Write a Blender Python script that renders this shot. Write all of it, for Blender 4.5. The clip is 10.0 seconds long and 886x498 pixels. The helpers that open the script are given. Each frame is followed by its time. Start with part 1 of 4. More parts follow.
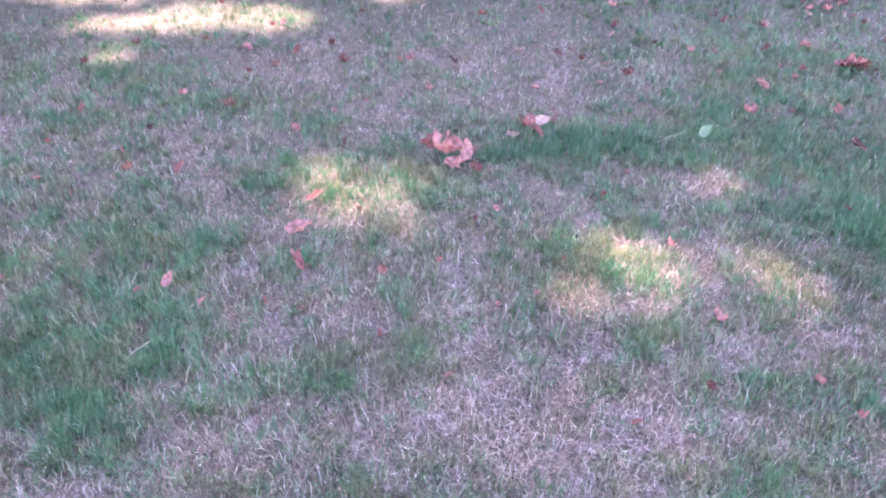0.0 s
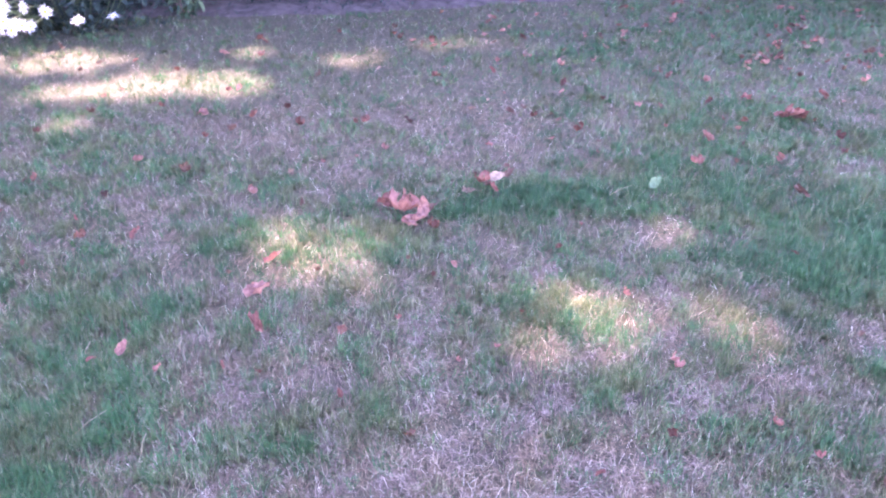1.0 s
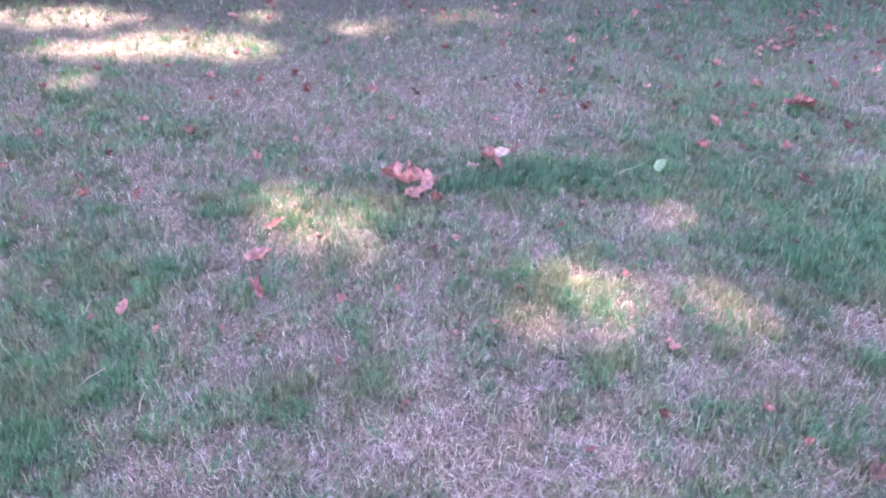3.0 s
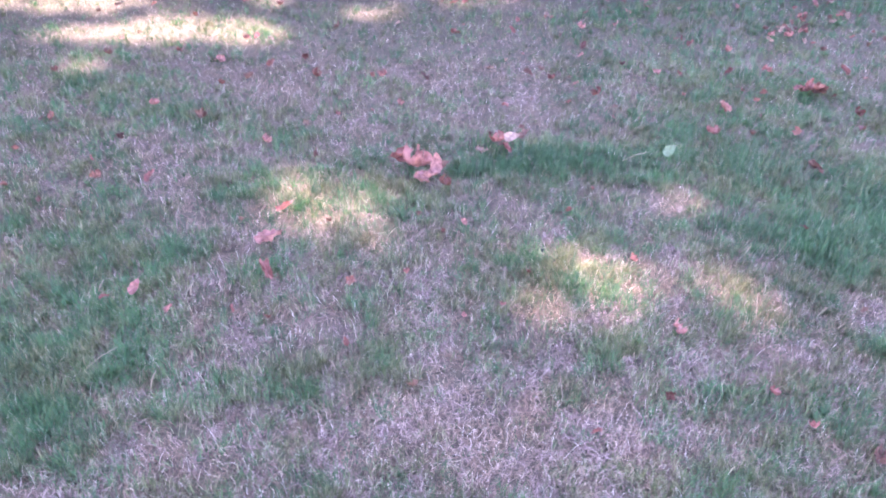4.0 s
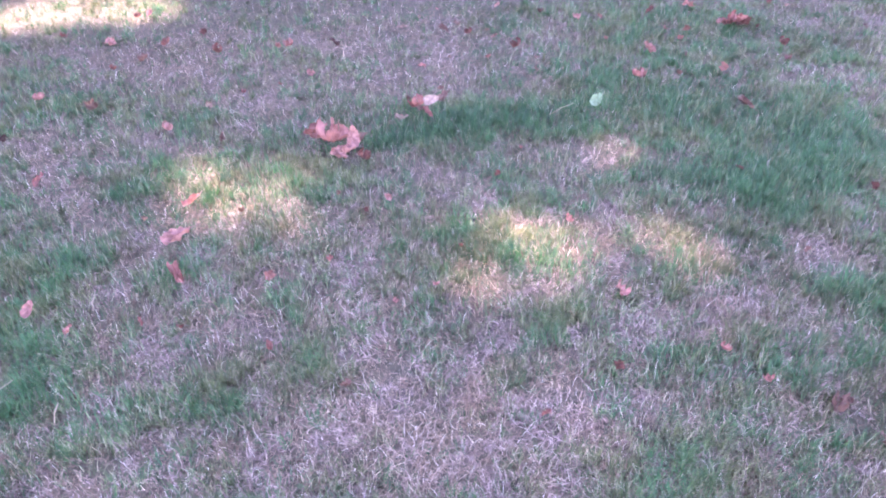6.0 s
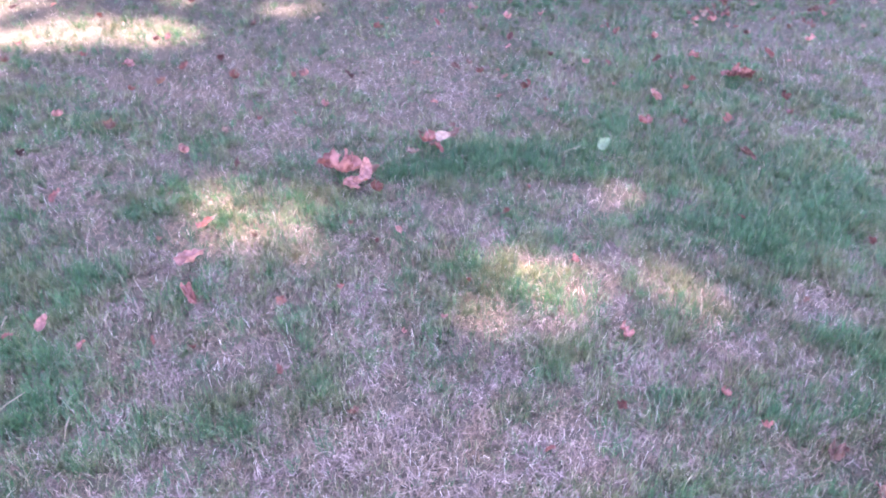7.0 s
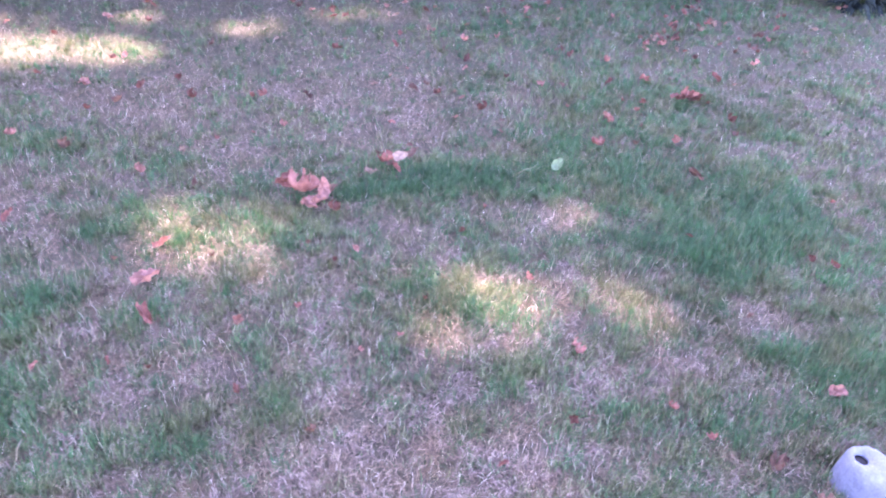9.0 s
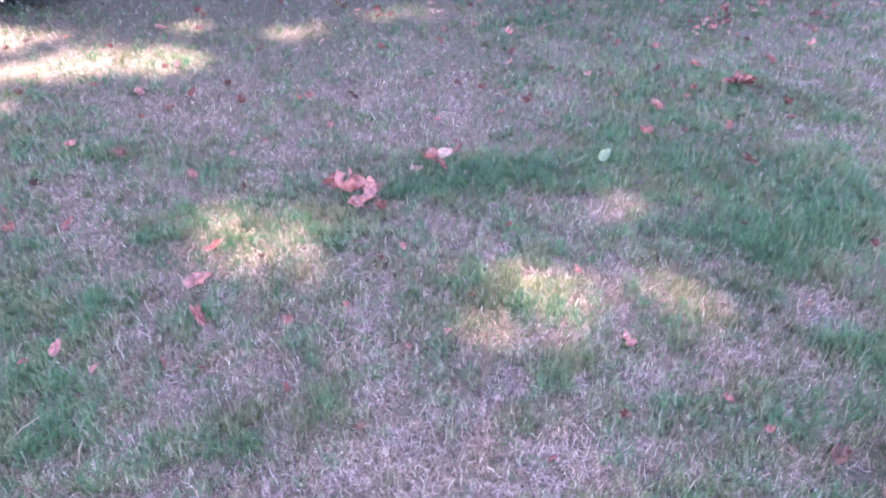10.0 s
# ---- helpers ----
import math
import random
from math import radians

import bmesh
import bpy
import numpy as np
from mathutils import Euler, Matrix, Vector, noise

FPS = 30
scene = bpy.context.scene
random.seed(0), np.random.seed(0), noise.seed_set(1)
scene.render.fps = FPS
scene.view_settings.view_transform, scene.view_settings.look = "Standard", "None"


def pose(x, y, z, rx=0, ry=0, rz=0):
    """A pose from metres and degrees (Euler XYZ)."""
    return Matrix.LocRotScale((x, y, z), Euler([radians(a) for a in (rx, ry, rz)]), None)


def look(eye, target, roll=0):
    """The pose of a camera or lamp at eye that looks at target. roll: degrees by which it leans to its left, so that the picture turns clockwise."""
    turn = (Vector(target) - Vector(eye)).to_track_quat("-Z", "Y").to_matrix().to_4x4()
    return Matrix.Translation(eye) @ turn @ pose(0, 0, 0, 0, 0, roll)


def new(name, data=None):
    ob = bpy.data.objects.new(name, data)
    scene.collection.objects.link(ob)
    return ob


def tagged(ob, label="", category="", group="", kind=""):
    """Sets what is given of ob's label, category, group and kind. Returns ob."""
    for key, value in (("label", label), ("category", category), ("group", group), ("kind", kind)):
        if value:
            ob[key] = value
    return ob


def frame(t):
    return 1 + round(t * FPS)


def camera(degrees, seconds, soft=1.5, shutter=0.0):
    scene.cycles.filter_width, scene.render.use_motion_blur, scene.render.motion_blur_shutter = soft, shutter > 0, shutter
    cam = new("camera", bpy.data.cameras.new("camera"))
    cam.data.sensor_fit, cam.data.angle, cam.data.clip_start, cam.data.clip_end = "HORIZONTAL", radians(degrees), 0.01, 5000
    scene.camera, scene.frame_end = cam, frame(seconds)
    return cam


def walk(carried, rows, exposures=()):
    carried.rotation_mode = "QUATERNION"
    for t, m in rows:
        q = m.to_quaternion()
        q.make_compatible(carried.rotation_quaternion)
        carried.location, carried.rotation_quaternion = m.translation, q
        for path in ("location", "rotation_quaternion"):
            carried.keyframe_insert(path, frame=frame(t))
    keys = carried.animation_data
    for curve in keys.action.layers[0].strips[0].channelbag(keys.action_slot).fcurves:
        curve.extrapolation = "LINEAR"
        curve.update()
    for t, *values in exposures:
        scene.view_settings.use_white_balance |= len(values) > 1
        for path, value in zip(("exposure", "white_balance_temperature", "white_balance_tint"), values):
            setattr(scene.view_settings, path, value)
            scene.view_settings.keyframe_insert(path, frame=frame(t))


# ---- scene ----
cam = camera(60.0, 10.0, soft=2.0, shutter=0.3)
PATH = [
    (0, (0.048, 0.068, 1.321), (0.023, 1.671, 0.126), -0.7),
    (0.2, (0.033, 0.07, 1.319), (0.014, 1.685, 0.139), -0.9),
    (0.5, (0.045, 0.051, 1.306), (0.003, 1.671, 0.133), -1.2),
    (0.7, (0.03, 0.059, 1.328), (0.056, 1.71, 0.2), -0.3),
    (0.8, (0.034, 0.061, 1.348), (0.032, 1.745, 0.269), -1.2),
    (1, (0.065, 0.058, 1.325), (0.136, 1.744, 0.252), -0.8),
    (1.2, (0.063, 0.059, 1.35), (0.118, 1.776, 0.325), -3.0),
    (1.5, (0.084, 0.045, 1.352), (0.138, 1.808, 0.409), -2.5),
    (1.7, (0.06, 0.038, 1.338), (0.103, 1.797, 0.388), -1.9),
    (1.8, (0.059, 0.036, 1.331), (0.076, 1.786, 0.362), -1.7),
    (2, (0.049, 0.041, 1.337), (0.06, 1.775, 0.341), -1.2),
    (2.2, (0.052, 0.037, 1.318), (0.075, 1.759, 0.302), 0.4),
    (2.5, (0.066, 0.04, 1.313), (0.118, 1.751, 0.278), 0.8),
    (2.7, (0.057, 0.051, 1.319), (0.131, 1.73, 0.235), 1.4),
    (3.8, (0.082, 0.039, 1.337), (0.126, 1.669, 0.178), 2.4),
    (4, (0.061, 0.034, 1.324), (0.108, 1.665, 0.168), 1.6),
    (4.2, (0.087, 0.035, 1.337), (0.087, 1.65, 0.157), 2.0),
    (4.5, (0.115, 0.04, 1.342), (0.176, 1.695, 0.221), -0.6),
    (4.7, (0.104, 0.05, 1.331), (0.221, 1.686, 0.186), 0.1),
    (5, (0.083, 0.069, 1.318), (0.277, 1.661, 0.122), 3.2),
    (5.2, (0.097, 0.071, 1.319), (0.291, 1.663, 0.125), 2.8),
    (6.3, (0.118, 0.2, 1.258), (0.302, 1.749, 0.007), -1.9),
    (6.5, (0.109, 0.197, 1.25), (0.381, 1.753, 0.022), 1.9),
    (6.7, (0.06, 0.189, 1.293), (0.302, 1.768, 0.089), 0.8),
    (7, (0.065, 0.153, 1.312), (0.28, 1.756, 0.135), 2.0),
    (7.2, (0.063, 0.14, 1.339), (0.267, 1.761, 0.185), 4.1),
    (7.5, (0.068, 0.107, 1.348), (0.26, 1.768, 0.25), 1.7),
    (7.8, (0.099, 0.102, 1.358), (0.331, 1.727, 0.216), 3.9),
    (8, (0.069, 0.094, 1.331), (0.354, 1.692, 0.162), 7.7),
    (8.2, (0.068, 0.111, 1.365), (0.319, 1.717, 0.199), 5.9),
    (8.3, (0.106, 0.089, 1.369), (0.268, 1.721, 0.223), 2.9),
    (8.4, (0.117, 0.107, 1.372), (0.357, 1.715, 0.207), 4.1),
    (8.5, (0.076, 0.111, 1.38), (0.325, 1.722, 0.222), 3.7),
    (8.6, (0.106, 0.104, 1.397), (0.308, 1.739, 0.262), 1.4),
    (8.8, (0.116, 0.112, 1.379), (0.39, 1.731, 0.237), 1.0),
    (8.9, (0.064, 0.113, 1.367), (0.294, 1.746, 0.236), 1.1),
    (9, (0.073, 0.125, 1.337), (0.391, 1.74, 0.201), 3.9),
    (9.1, (0.098, 0.129, 1.347), (0.325, 1.756, 0.208), 0.6),
    (9.3, (0.083, 0.13, 1.331), (0.292, 1.743, 0.167), 0.9),
    (9.5, (0.084, 0.133, 1.331), (0.28, 1.743, 0.161), 1.5),
    (9.8, (0.093, 0.136, 1.341), (0.29, 1.762, 0.193), 0.7),
    (10, (0.104, 0.124, 1.334), (0.275, 1.753, 0.187), -0.7),
]
walk(cam, [(t, look(eye, target, roll)) for t, eye, target, roll in PATH],
     exposures=[(0.0, 4.49, 6790, 57), (0.6, 4.49, 6760, 57), (1.5, 4.49, 6430, 61), (2.6, 4.49, 6690, 58), (5.0, 4.49, 6800, 61), (10.0, 4.49, 6770, 60)])

# ---- sky and sun ----
SUN_EL, SUN_AZ = radians(52), radians(-24)  # height, and turn from straight ahead (+y) towards +x
TO_SUN = Vector((math.cos(SUN_EL) * math.sin(SUN_AZ), math.cos(SUN_EL) * math.cos(SUN_AZ), math.sin(SUN_EL)))
world = bpy.data.worlds.new("sky")
scene.world = world
world.use_nodes = True
sky = world.node_tree.nodes.new("ShaderNodeTexSky")
sky.sky_type, sky.sun_disc = "NISHITA", False
sky.sun_elevation, sky.sun_rotation = SUN_EL, SUN_AZ
world.node_tree.links.new(sky.outputs[0], world.node_tree.nodes["Background"].inputs["Color"])
world.node_tree.nodes["Background"].inputs["Strength"].default_value = 0.15
sun = new("sun", bpy.data.lights.new("sun", "SUN"))
sun.data.energy, sun.data.angle, sun.data.color = 3.2, radians(0.7), (1.0, 0.92, 0.74)
sun.matrix_world = look(TO_SUN * 30, (0, 0, 0))


# ---- materials ----
def material(name):
    m = bpy.data.materials.new(name)
    m.use_nodes = True
    return m, m.node_tree.nodes, m.node_tree.links


def ramp(nodes, stops):
    r = nodes.new("ShaderNodeValToRGB")
    e = r.color_ramp.elements
    while len(e) < len(stops):
        e.new(0.5)
    for k, (p, c) in enumerate(stops):
        e[k].position, e[k].color = p, (*c, 1)
    return r


def mixed(nodes, links, kind, a, b, fac):
    n = nodes.new("ShaderNodeMix")
    n.data_type, n.blend_type = "RGBA", kind
    for sock, v in ((n.inputs[0], fac), (n.inputs[6], a), (n.inputs[7], b)):
        if isinstance(v, bpy.types.NodeSocket):
            links.new(v, sock)
        elif isinstance(v, tuple):
            sock.default_value = (*v, 1)
        else:
            sock.default_value = v
    return n.outputs[2]


def noisy(nodes, links, scale, detail=4.0, rough=0.6, coord="Object"):
    c = nodes.new("ShaderNodeTexCoord")
    n = nodes.new("ShaderNodeTexNoise")
    n.inputs["Scale"].default_value, n.inputs["Detail"].default_value, n.inputs["Roughness"].default_value = scale, detail, rough
    links.new(c.outputs[coord], n.inputs["Vector"])
    return n.outputs["Fac"]


def bumped(nodes, links, height, strength, distance, shader):
    b = nodes.new("ShaderNodeBump")
    b.inputs["Strength"].default_value, b.inputs["Distance"].default_value = strength, distance
    links.new(height, b.inputs["Height"])
    links.new(b.outputs[0], shader.inputs["Normal"])


def leafy(name, stops, vary=0.35, patch=3.0, glow=0.35, rough=0.5, source="island", other=None, other_scale=11.0, gloss=0.35):
    """A thin leaf or blade: colour by the piece, tinted over larger patches, light coming through it."""
    m, nodes, links = material(name)
    p = nodes["Principled BSDF"]
    if source == "island":
        seed = nodes.new("ShaderNodeNewGeometry").outputs["Random Per Island"]
    else:
        seed = nodes.new("ShaderNodeObjectInfo").outputs["Random"]
    base = ramp(nodes, stops)
    links.new(seed, base.inputs[0])
    tone = base.outputs[0]
    if other:
        second = ramp(nodes, other)
        links.new(seed, second.inputs[0])
        part_of = ramp(nodes, [(0.42, (0, 0, 0)), (0.58, (1, 1, 1))])
        links.new(noisy(nodes, links, other_scale, 3.0), part_of.inputs[0])
        tone = mixed(nodes, links, "MIX", tone, second.outputs[0], part_of.outputs[0])
    wide = ramp(nodes, [(0.3, (1 - vary,) * 3), (0.7, (1 + vary * 0.4,) * 3)])
    links.new(noisy(nodes, links, patch), wide.inputs[0])
    fine = ramp(nodes, [(0.3, (0.72, 0.7, 0.66) if source == "island" else (0.5, 0.44, 0.42)), (0.65, (1.0, 1.0, 1.0))])
    links.new(noisy(nodes, links, 90.0 if source == "island" else 5.5, 5.0), fine.inputs[0])
    c = mixed(nodes, links, "MULTIPLY", tone, wide.outputs[0], 1.0)
    c = mixed(nodes, links, "MULTIPLY", c, fine.outputs[0], 1.0)
    links.new(c, p.inputs["Base Color"])
    p.inputs["Roughness"].default_value = rough
    p.inputs["Specular IOR Level"].default_value = gloss
    t = nodes.new("ShaderNodeBsdfTranslucent")
    links.new(c, t.inputs["Color"])
    s = nodes.new("ShaderNodeMixShader")
    s.inputs[0].default_value = glow
    links.new(p.outputs[0], s.inputs[1])
    links.new(t.outputs[0], s.inputs[2])
    links.new(s.outputs[0], nodes["Material Output"].inputs["Surface"])
    return m


def solid(name, a, b, scale, rough=0.7, bump=0.3, depth=0.01, detail=6.0, metal=0.0):
    """A rough solid surface between two colours, with grain at two scales and relief."""
    m, nodes, links = material(name)
    p = nodes["Principled BSDF"]
    n1, n2 = noisy(nodes, links, scale, detail, 0.65), noisy(nodes, links, scale * 7.3, 4.0)
    r = ramp(nodes, [(0.32, a), (0.68, b)])
    links.new(n1, r.inputs[0])
    f = ramp(nodes, [(0.3, (0.7, 0.7, 0.7)), (0.7, (1.12, 1.12, 1.12))])
    links.new(n2, f.inputs[0])
    links.new(mixed(nodes, links, "MULTIPLY", r.outputs[0], f.outputs[0], 1.0), p.inputs["Base Color"])
    p.inputs["Roughness"].default_value, p.inputs["Metallic"].default_value = rough, metal
    bumped(nodes, links, n2, bump, depth, p)
    return m


# the pale last stops of GREEN and EMERALD paint glints on a few blades
GREEN = leafy("green_grass", [(0.0, (0.014, 0.088, 0.040)), (0.4, (0.026, 0.142, 0.056)), (0.75, (0.050, 0.190, 0.070)), (0.95, (0.14, 0.24, 0.09)), (1.0, (0.40, 0.44, 0.30))], 0.4, 2.2, 0.35, 0.40,
              other=[(0.0, (0.045, 0.082, 0.036)), (0.45, (0.080, 0.125, 0.048)), (0.8, (0.13, 0.17, 0.07)), (1.0, (0.36, 0.36, 0.22))], other_scale=7.0, gloss=0.36)
EMERALD = leafy("lush_grass", [(0.0, (0.008, 0.070, 0.032)), (0.4, (0.016, 0.112, 0.046)), (0.75, (0.032, 0.150, 0.056)), (0.96, (0.085, 0.21, 0.08)), (1.0, (0.34, 0.42, 0.28))], 0.4, 4.0, 0.35, 0.42, gloss=0.34)
THATCH = leafy("grass_thatch", [(0.0, (0.050, 0.042, 0.026)), (0.45, (0.135, 0.099, 0.062)), (0.8, (0.222, 0.163, 0.108)), (1.0, (0.35, 0.28, 0.20))], 0.5, 5.0, 0.15, 0.6,
               other=[(0.0, (0.070, 0.055, 0.046)), (0.45, (0.168, 0.127, 0.105)), (0.8, (0.268, 0.208, 0.175)), (1.0, (0.42, 0.34, 0.295))], other_scale=9.0)
# straw tones; the brightest last stops also paint glints on some strands
STRAW = leafy("dry_grass", [(0.0, (0.16, 0.135, 0.075)), (0.45, (0.28, 0.235, 0.135)), (0.8, (0.42, 0.36, 0.22)), (1.0, (0.74, 0.67, 0.48))], 0.3, 2.6, 0.3, 0.42,
              other=[(0.0, (0.18, 0.145, 0.115)), (0.45, (0.31, 0.255, 0.20)), (0.8, (0.46, 0.39, 0.32)), (1.0, (0.78, 0.71, 0.60))], other_scale=13.0, gloss=0.5)
# sun glints on blade tips, put into the colour of near-white blades
GLINTS = leafy("grass_glint", [(0.0, (0.45, 0.46, 0.36)), (1.0, (0.80, 0.79, 0.68))], 0.2, 3.0, 0.35, 0.35, gloss=0.5)
SOIL = solid("lawn_soil", (0.020, 0.026, 0.012), (0.085, 0.082, 0.046), 40.0, 0.95, 0.9, 0.012)
BED = solid("bed_soil", (0.035, 0.027, 0.028), (0.15, 0.115, 0.115), 14.0, 0.95, 1.0, 0.03)
ORANGE = leafy("orange_leaf", [(0.0, (0.20, 0.083, 0.062)), (0.5, (0.30, 0.128, 0.100)), (1.0, (0.41, 0.20, 0.16))], 0.3, 3.0, 0.3, 0.55, "object")
RED = leafy("red_brown_leaf", [(0.0, (0.11, 0.046, 0.032)), (0.5, (0.175, 0.072, 0.048)), (1.0, (0.26, 0.125, 0.085))], 0.35, 3.0, 0.25, 0.55, "object")
PALE = leafy("pale_leaf", [(0.0, (0.24, 0.165, 0.12)), (1.0, (0.36, 0.26, 0.195))], 0.2, 3.0, 0.25, 0.5, "object")
BROWN = leafy("brown_leaf", [(0.0, (0.07, 0.036, 0.025)), (0.6, (0.13, 0.07, 0.045)), (1.0, (0.20, 0.115, 0.075))], 0.35, 3.0, 0.2, 0.6, "object")
PINK = leafy("pinkish_leaf", [(0.0, (0.25, 0.115, 0.09)), (1.0, (0.39, 0.20, 0.16))], 0.35, 3.0, 0.3, 0.55, "object")
FRESH = leafy("fresh_leaf", [(0.0, (0.12, 0.22, 0.11)), (1.0, (0.18, 0.28, 0.15))], 0.2, 30.0, 0.35, 0.4, "object")
FOLIAGE = leafy("shrub_leaf", [(0.0, (0.03, 0.065, 0.04)), (0.6, (0.06, 0.12, 0.065)), (1.0, (0.13, 0.20, 0.11))], 0.4, 4.0, 0.3, 0.45)
GREYLEAF = leafy("grey_green_leaf", [(0.0, (0.015, 0.038, 0.034)), (0.6, (0.030, 0.066, 0.056)), (1.0, (0.085, 0.14, 0.105))], 0.5, 7.0, 0.3, 0.5)
DARKLEAF = leafy("dark_leaf", [(0.0, (0.014, 0.036, 0.036)), (0.7, (0.030, 0.064, 0.058)), (1.0, (0.07, 0.12, 0.098))], 0.55, 6.0, 0.25, 0.45)
# plants dark against the bright fence: their shade is put into the leaf colour
SHADELEAF = leafy("shaded_leaf", [(0.0, (0.009, 0.019, 0.020)), (1.0, (0.024, 0.043, 0.038))], 0.3, 4.0, 0.05, 0.7, gloss=0.12)
CANOPY = leafy("tree_leaf", [(0.0, (0.05, 0.10, 0.03)), (1.0, (0.10, 0.17, 0.05))], 0.3, 1.0, 0.15, 0.45)
PURPLE = leafy("purple_floret", [(0.0, (0.15, 0.11, 0.40)), (1.0, (0.27, 0.21, 0.58))], 0.3, 30.0, 0.3, 0.6)
REDPETAL = leafy("red_petal", [(0.0, (0.55, 0.03, 0.05)), (1.0, (0.70, 0.08, 0.09))], 0.2, 30.0, 0.3, 0.5)
PETAL = leafy("white_petal", [(0.0, (0.58, 0.59, 0.63)), (1.0, (0.68, 0.69, 0.72))], 0.08, 30.0, 0.3, 0.5)
YELLOW = solid("daisy_eye", (0.55, 0.30, 0.03), (0.75, 0.48, 0.06), 300.0, 0.8, 0.8, 0.003)
STEM = solid("green_stem", (0.06, 0.10, 0.04), (0.11, 0.16, 0.07), 40.0, 0.6, 0.2, 0.002)
TWIG = solid("pale_twig", (0.26, 0.21, 0.18), (0.46, 0.39, 0.34), 30.0, 0.8, 0.4, 0.003)
DARKTWIG = solid("brown_twig", (0.08, 0.055, 0.045), (0.17, 0.12, 0.10), 30.0, 0.85, 0.5, 0.003)
BARK = solid("grey_bark", (0.08, 0.06, 0.08), (0.18, 0.135, 0.175), 13.0, 0.9, 0.7, 0.015)
HOLLOW = solid("bark_scar", (0.02, 0.017, 0.022), (0.06, 0.048, 0.058), 30.0, 0.95, 0.8, 0.01)
VINYL = solid("white_fence_paint", (0.35, 0.34, 0.39), (0.43, 0.42, 0.46), 2.0, 0.45, 0.08, 0.003)
# darker copy of the fence white: the rail's shade is put into its colour
RAIL_SHADE = solid("rail_shade_in_colour", (0.17, 0.15, 0.20), (0.25, 0.23, 0.28), 4.0, 0.5, 0.1, 0.003)
UNSEEN_WALL = solid("unseen_wall_dark", (0.035, 0.028, 0.022), (0.085, 0.068, 0.052), 6.0, 0.8, 0.4, 0.006)
CONCRETE = solid("pale_concrete", (0.46, 0.45, 0.43), (0.62, 0.61, 0.58), 3.0, 0.9, 0.3, 0.004)
POT = solid("weathered_pot", (0.072, 0.090, 0.122), (0.125, 0.152, 0.198), 26.0, 0.6, 0.25, 0.003)
HOLE_SHADE = solid("hole_shade", (0.02, 0.02, 0.022), (0.04, 0.04, 0.045), 20.0, 0.9, 0.1, 0.002)


# ---- mesh helpers ----
rng = np.random.default_rng(7)


def mesh_object(name, verts, faces, mat, parent=None, smooth=False):
    me = bpy.data.meshes.new(name)
    me.from_pydata([tuple(map(float, v)) for v in verts], [], faces)
    me.materials.append(mat)
    if smooth:
        me.polygons.foreach_set("use_smooth", [True] * len(me.polygons))
    me.update()
    ob = new(name, me)
    ob.parent = parent
    return ob


def part(name, bm, mat, parent, label=""):
    me = bpy.data.meshes.new(name)
    bm.to_mesh(me)
    bm.free()
    me.materials.append(mat)
    ob = new(name, me)
    ob.parent = parent
    return tagged(ob, label)


def thing(name, m, label, category, group="", kind=""):
    ob = new(name)
    ob.matrix_world = m
    ob.empty_display_size = 0.05
    return tagged(ob, label, category, group, kind)


def strips(name, root, direc, up, length, width, bend, mat, parent=None, wide=0.8):
    """Many tapered, bent blades in one mesh. root, direc, up: n x 3; length, width, bend: n."""
    n = len(root)
    side = np.cross(direc, up)
    side /= np.linalg.norm(side, axis=1)[:, None] + 1e-9
    v = np.empty((n, 5, 3), np.float32)
    L, W, B = length[:, None], width[:, None], bend[:, None]
    mid = root + direc * L * 0.55 + up * B * L * 0.22
    tip = root + direc * L + up * B * L
    v[:, 0], v[:, 1] = root - side * W * 0.5, root + side * W * 0.5
    v[:, 2], v[:, 3] = mid - side * W * 0.5 * wide, mid + side * W * 0.5 * wide
    v[:, 4] = tip
    loops = (np.arange(n)[:, None] * 5 + np.array([0, 1, 3, 2, 2, 3, 4])[None]).astype(np.int32)
    starts = (np.arange(n)[:, None] * 7 + np.array([0, 4])[None]).astype(np.int32)
    me = bpy.data.meshes.new(name)
    me.vertices.add(n * 5)
    me.vertices.foreach_set("co", v.ravel())
    me.loops.add(n * 7)
    me.loops.foreach_set("vertex_index", loops.ravel())
    me.polygons.add(n * 2)
    me.polygons.foreach_set("loop_start", starts.ravel())
    me.materials.append(mat)
    me.update(calc_edges=True)
    ob = new(name, me)
    ob.parent = parent
    return ob


def tube(points, radii, sides=6):
    """Verts and faces of a tube along points."""
    pts = [Vector(p) for p in points]
    verts, faces = [], []
    for k, p in enumerate(pts):
        d = (pts[min(k + 1, len(pts) - 1)] - pts[max(k - 1, 0)]).normalized()
        a = d.orthogonal().normalized() if k == 0 else (a - d * a.dot(d)).normalized()
        b = d.cross(a)
        for s in range(sides):
            w = 2 * math.pi * s / sides
            verts.append(p + (a * math.cos(w) + b * math.sin(w)) * radii[k])
        if k:
            o = (k - 1) * sides
            faces += [(o + s, o + (s + 1) % sides, o + sides + (s + 1) % sides, o + sides + s) for s in range(sides)]
    faces.append(tuple(range(len(verts) - sides, len(verts))))
    faces.append(tuple(range(sides - 1, -1, -1)))
    return verts, faces


def value_noise(x, y, cell, seed):
    g = np.random.default_rng(seed).random((64, 64))
    u, v = x / cell + 500.5, y / cell + 500.5
    i, j = np.floor(u).astype(int), np.floor(v).astype(int)
    fu, fv = u - i, v - j
    fu, fv = fu * fu * (3 - 2 * fu), fv * fv * (3 - 2 * fv)
    a, b = g[i % 64, j % 64], g[(i + 1) % 64, j % 64]
    c, d = g[i % 64, (j + 1) % 64], g[(i + 1) % 64, (j + 1) % 64]
    return (a * (1 - fu) + b * fu) * (1 - fv) + (c * (1 - fu) + d * fu) * fv


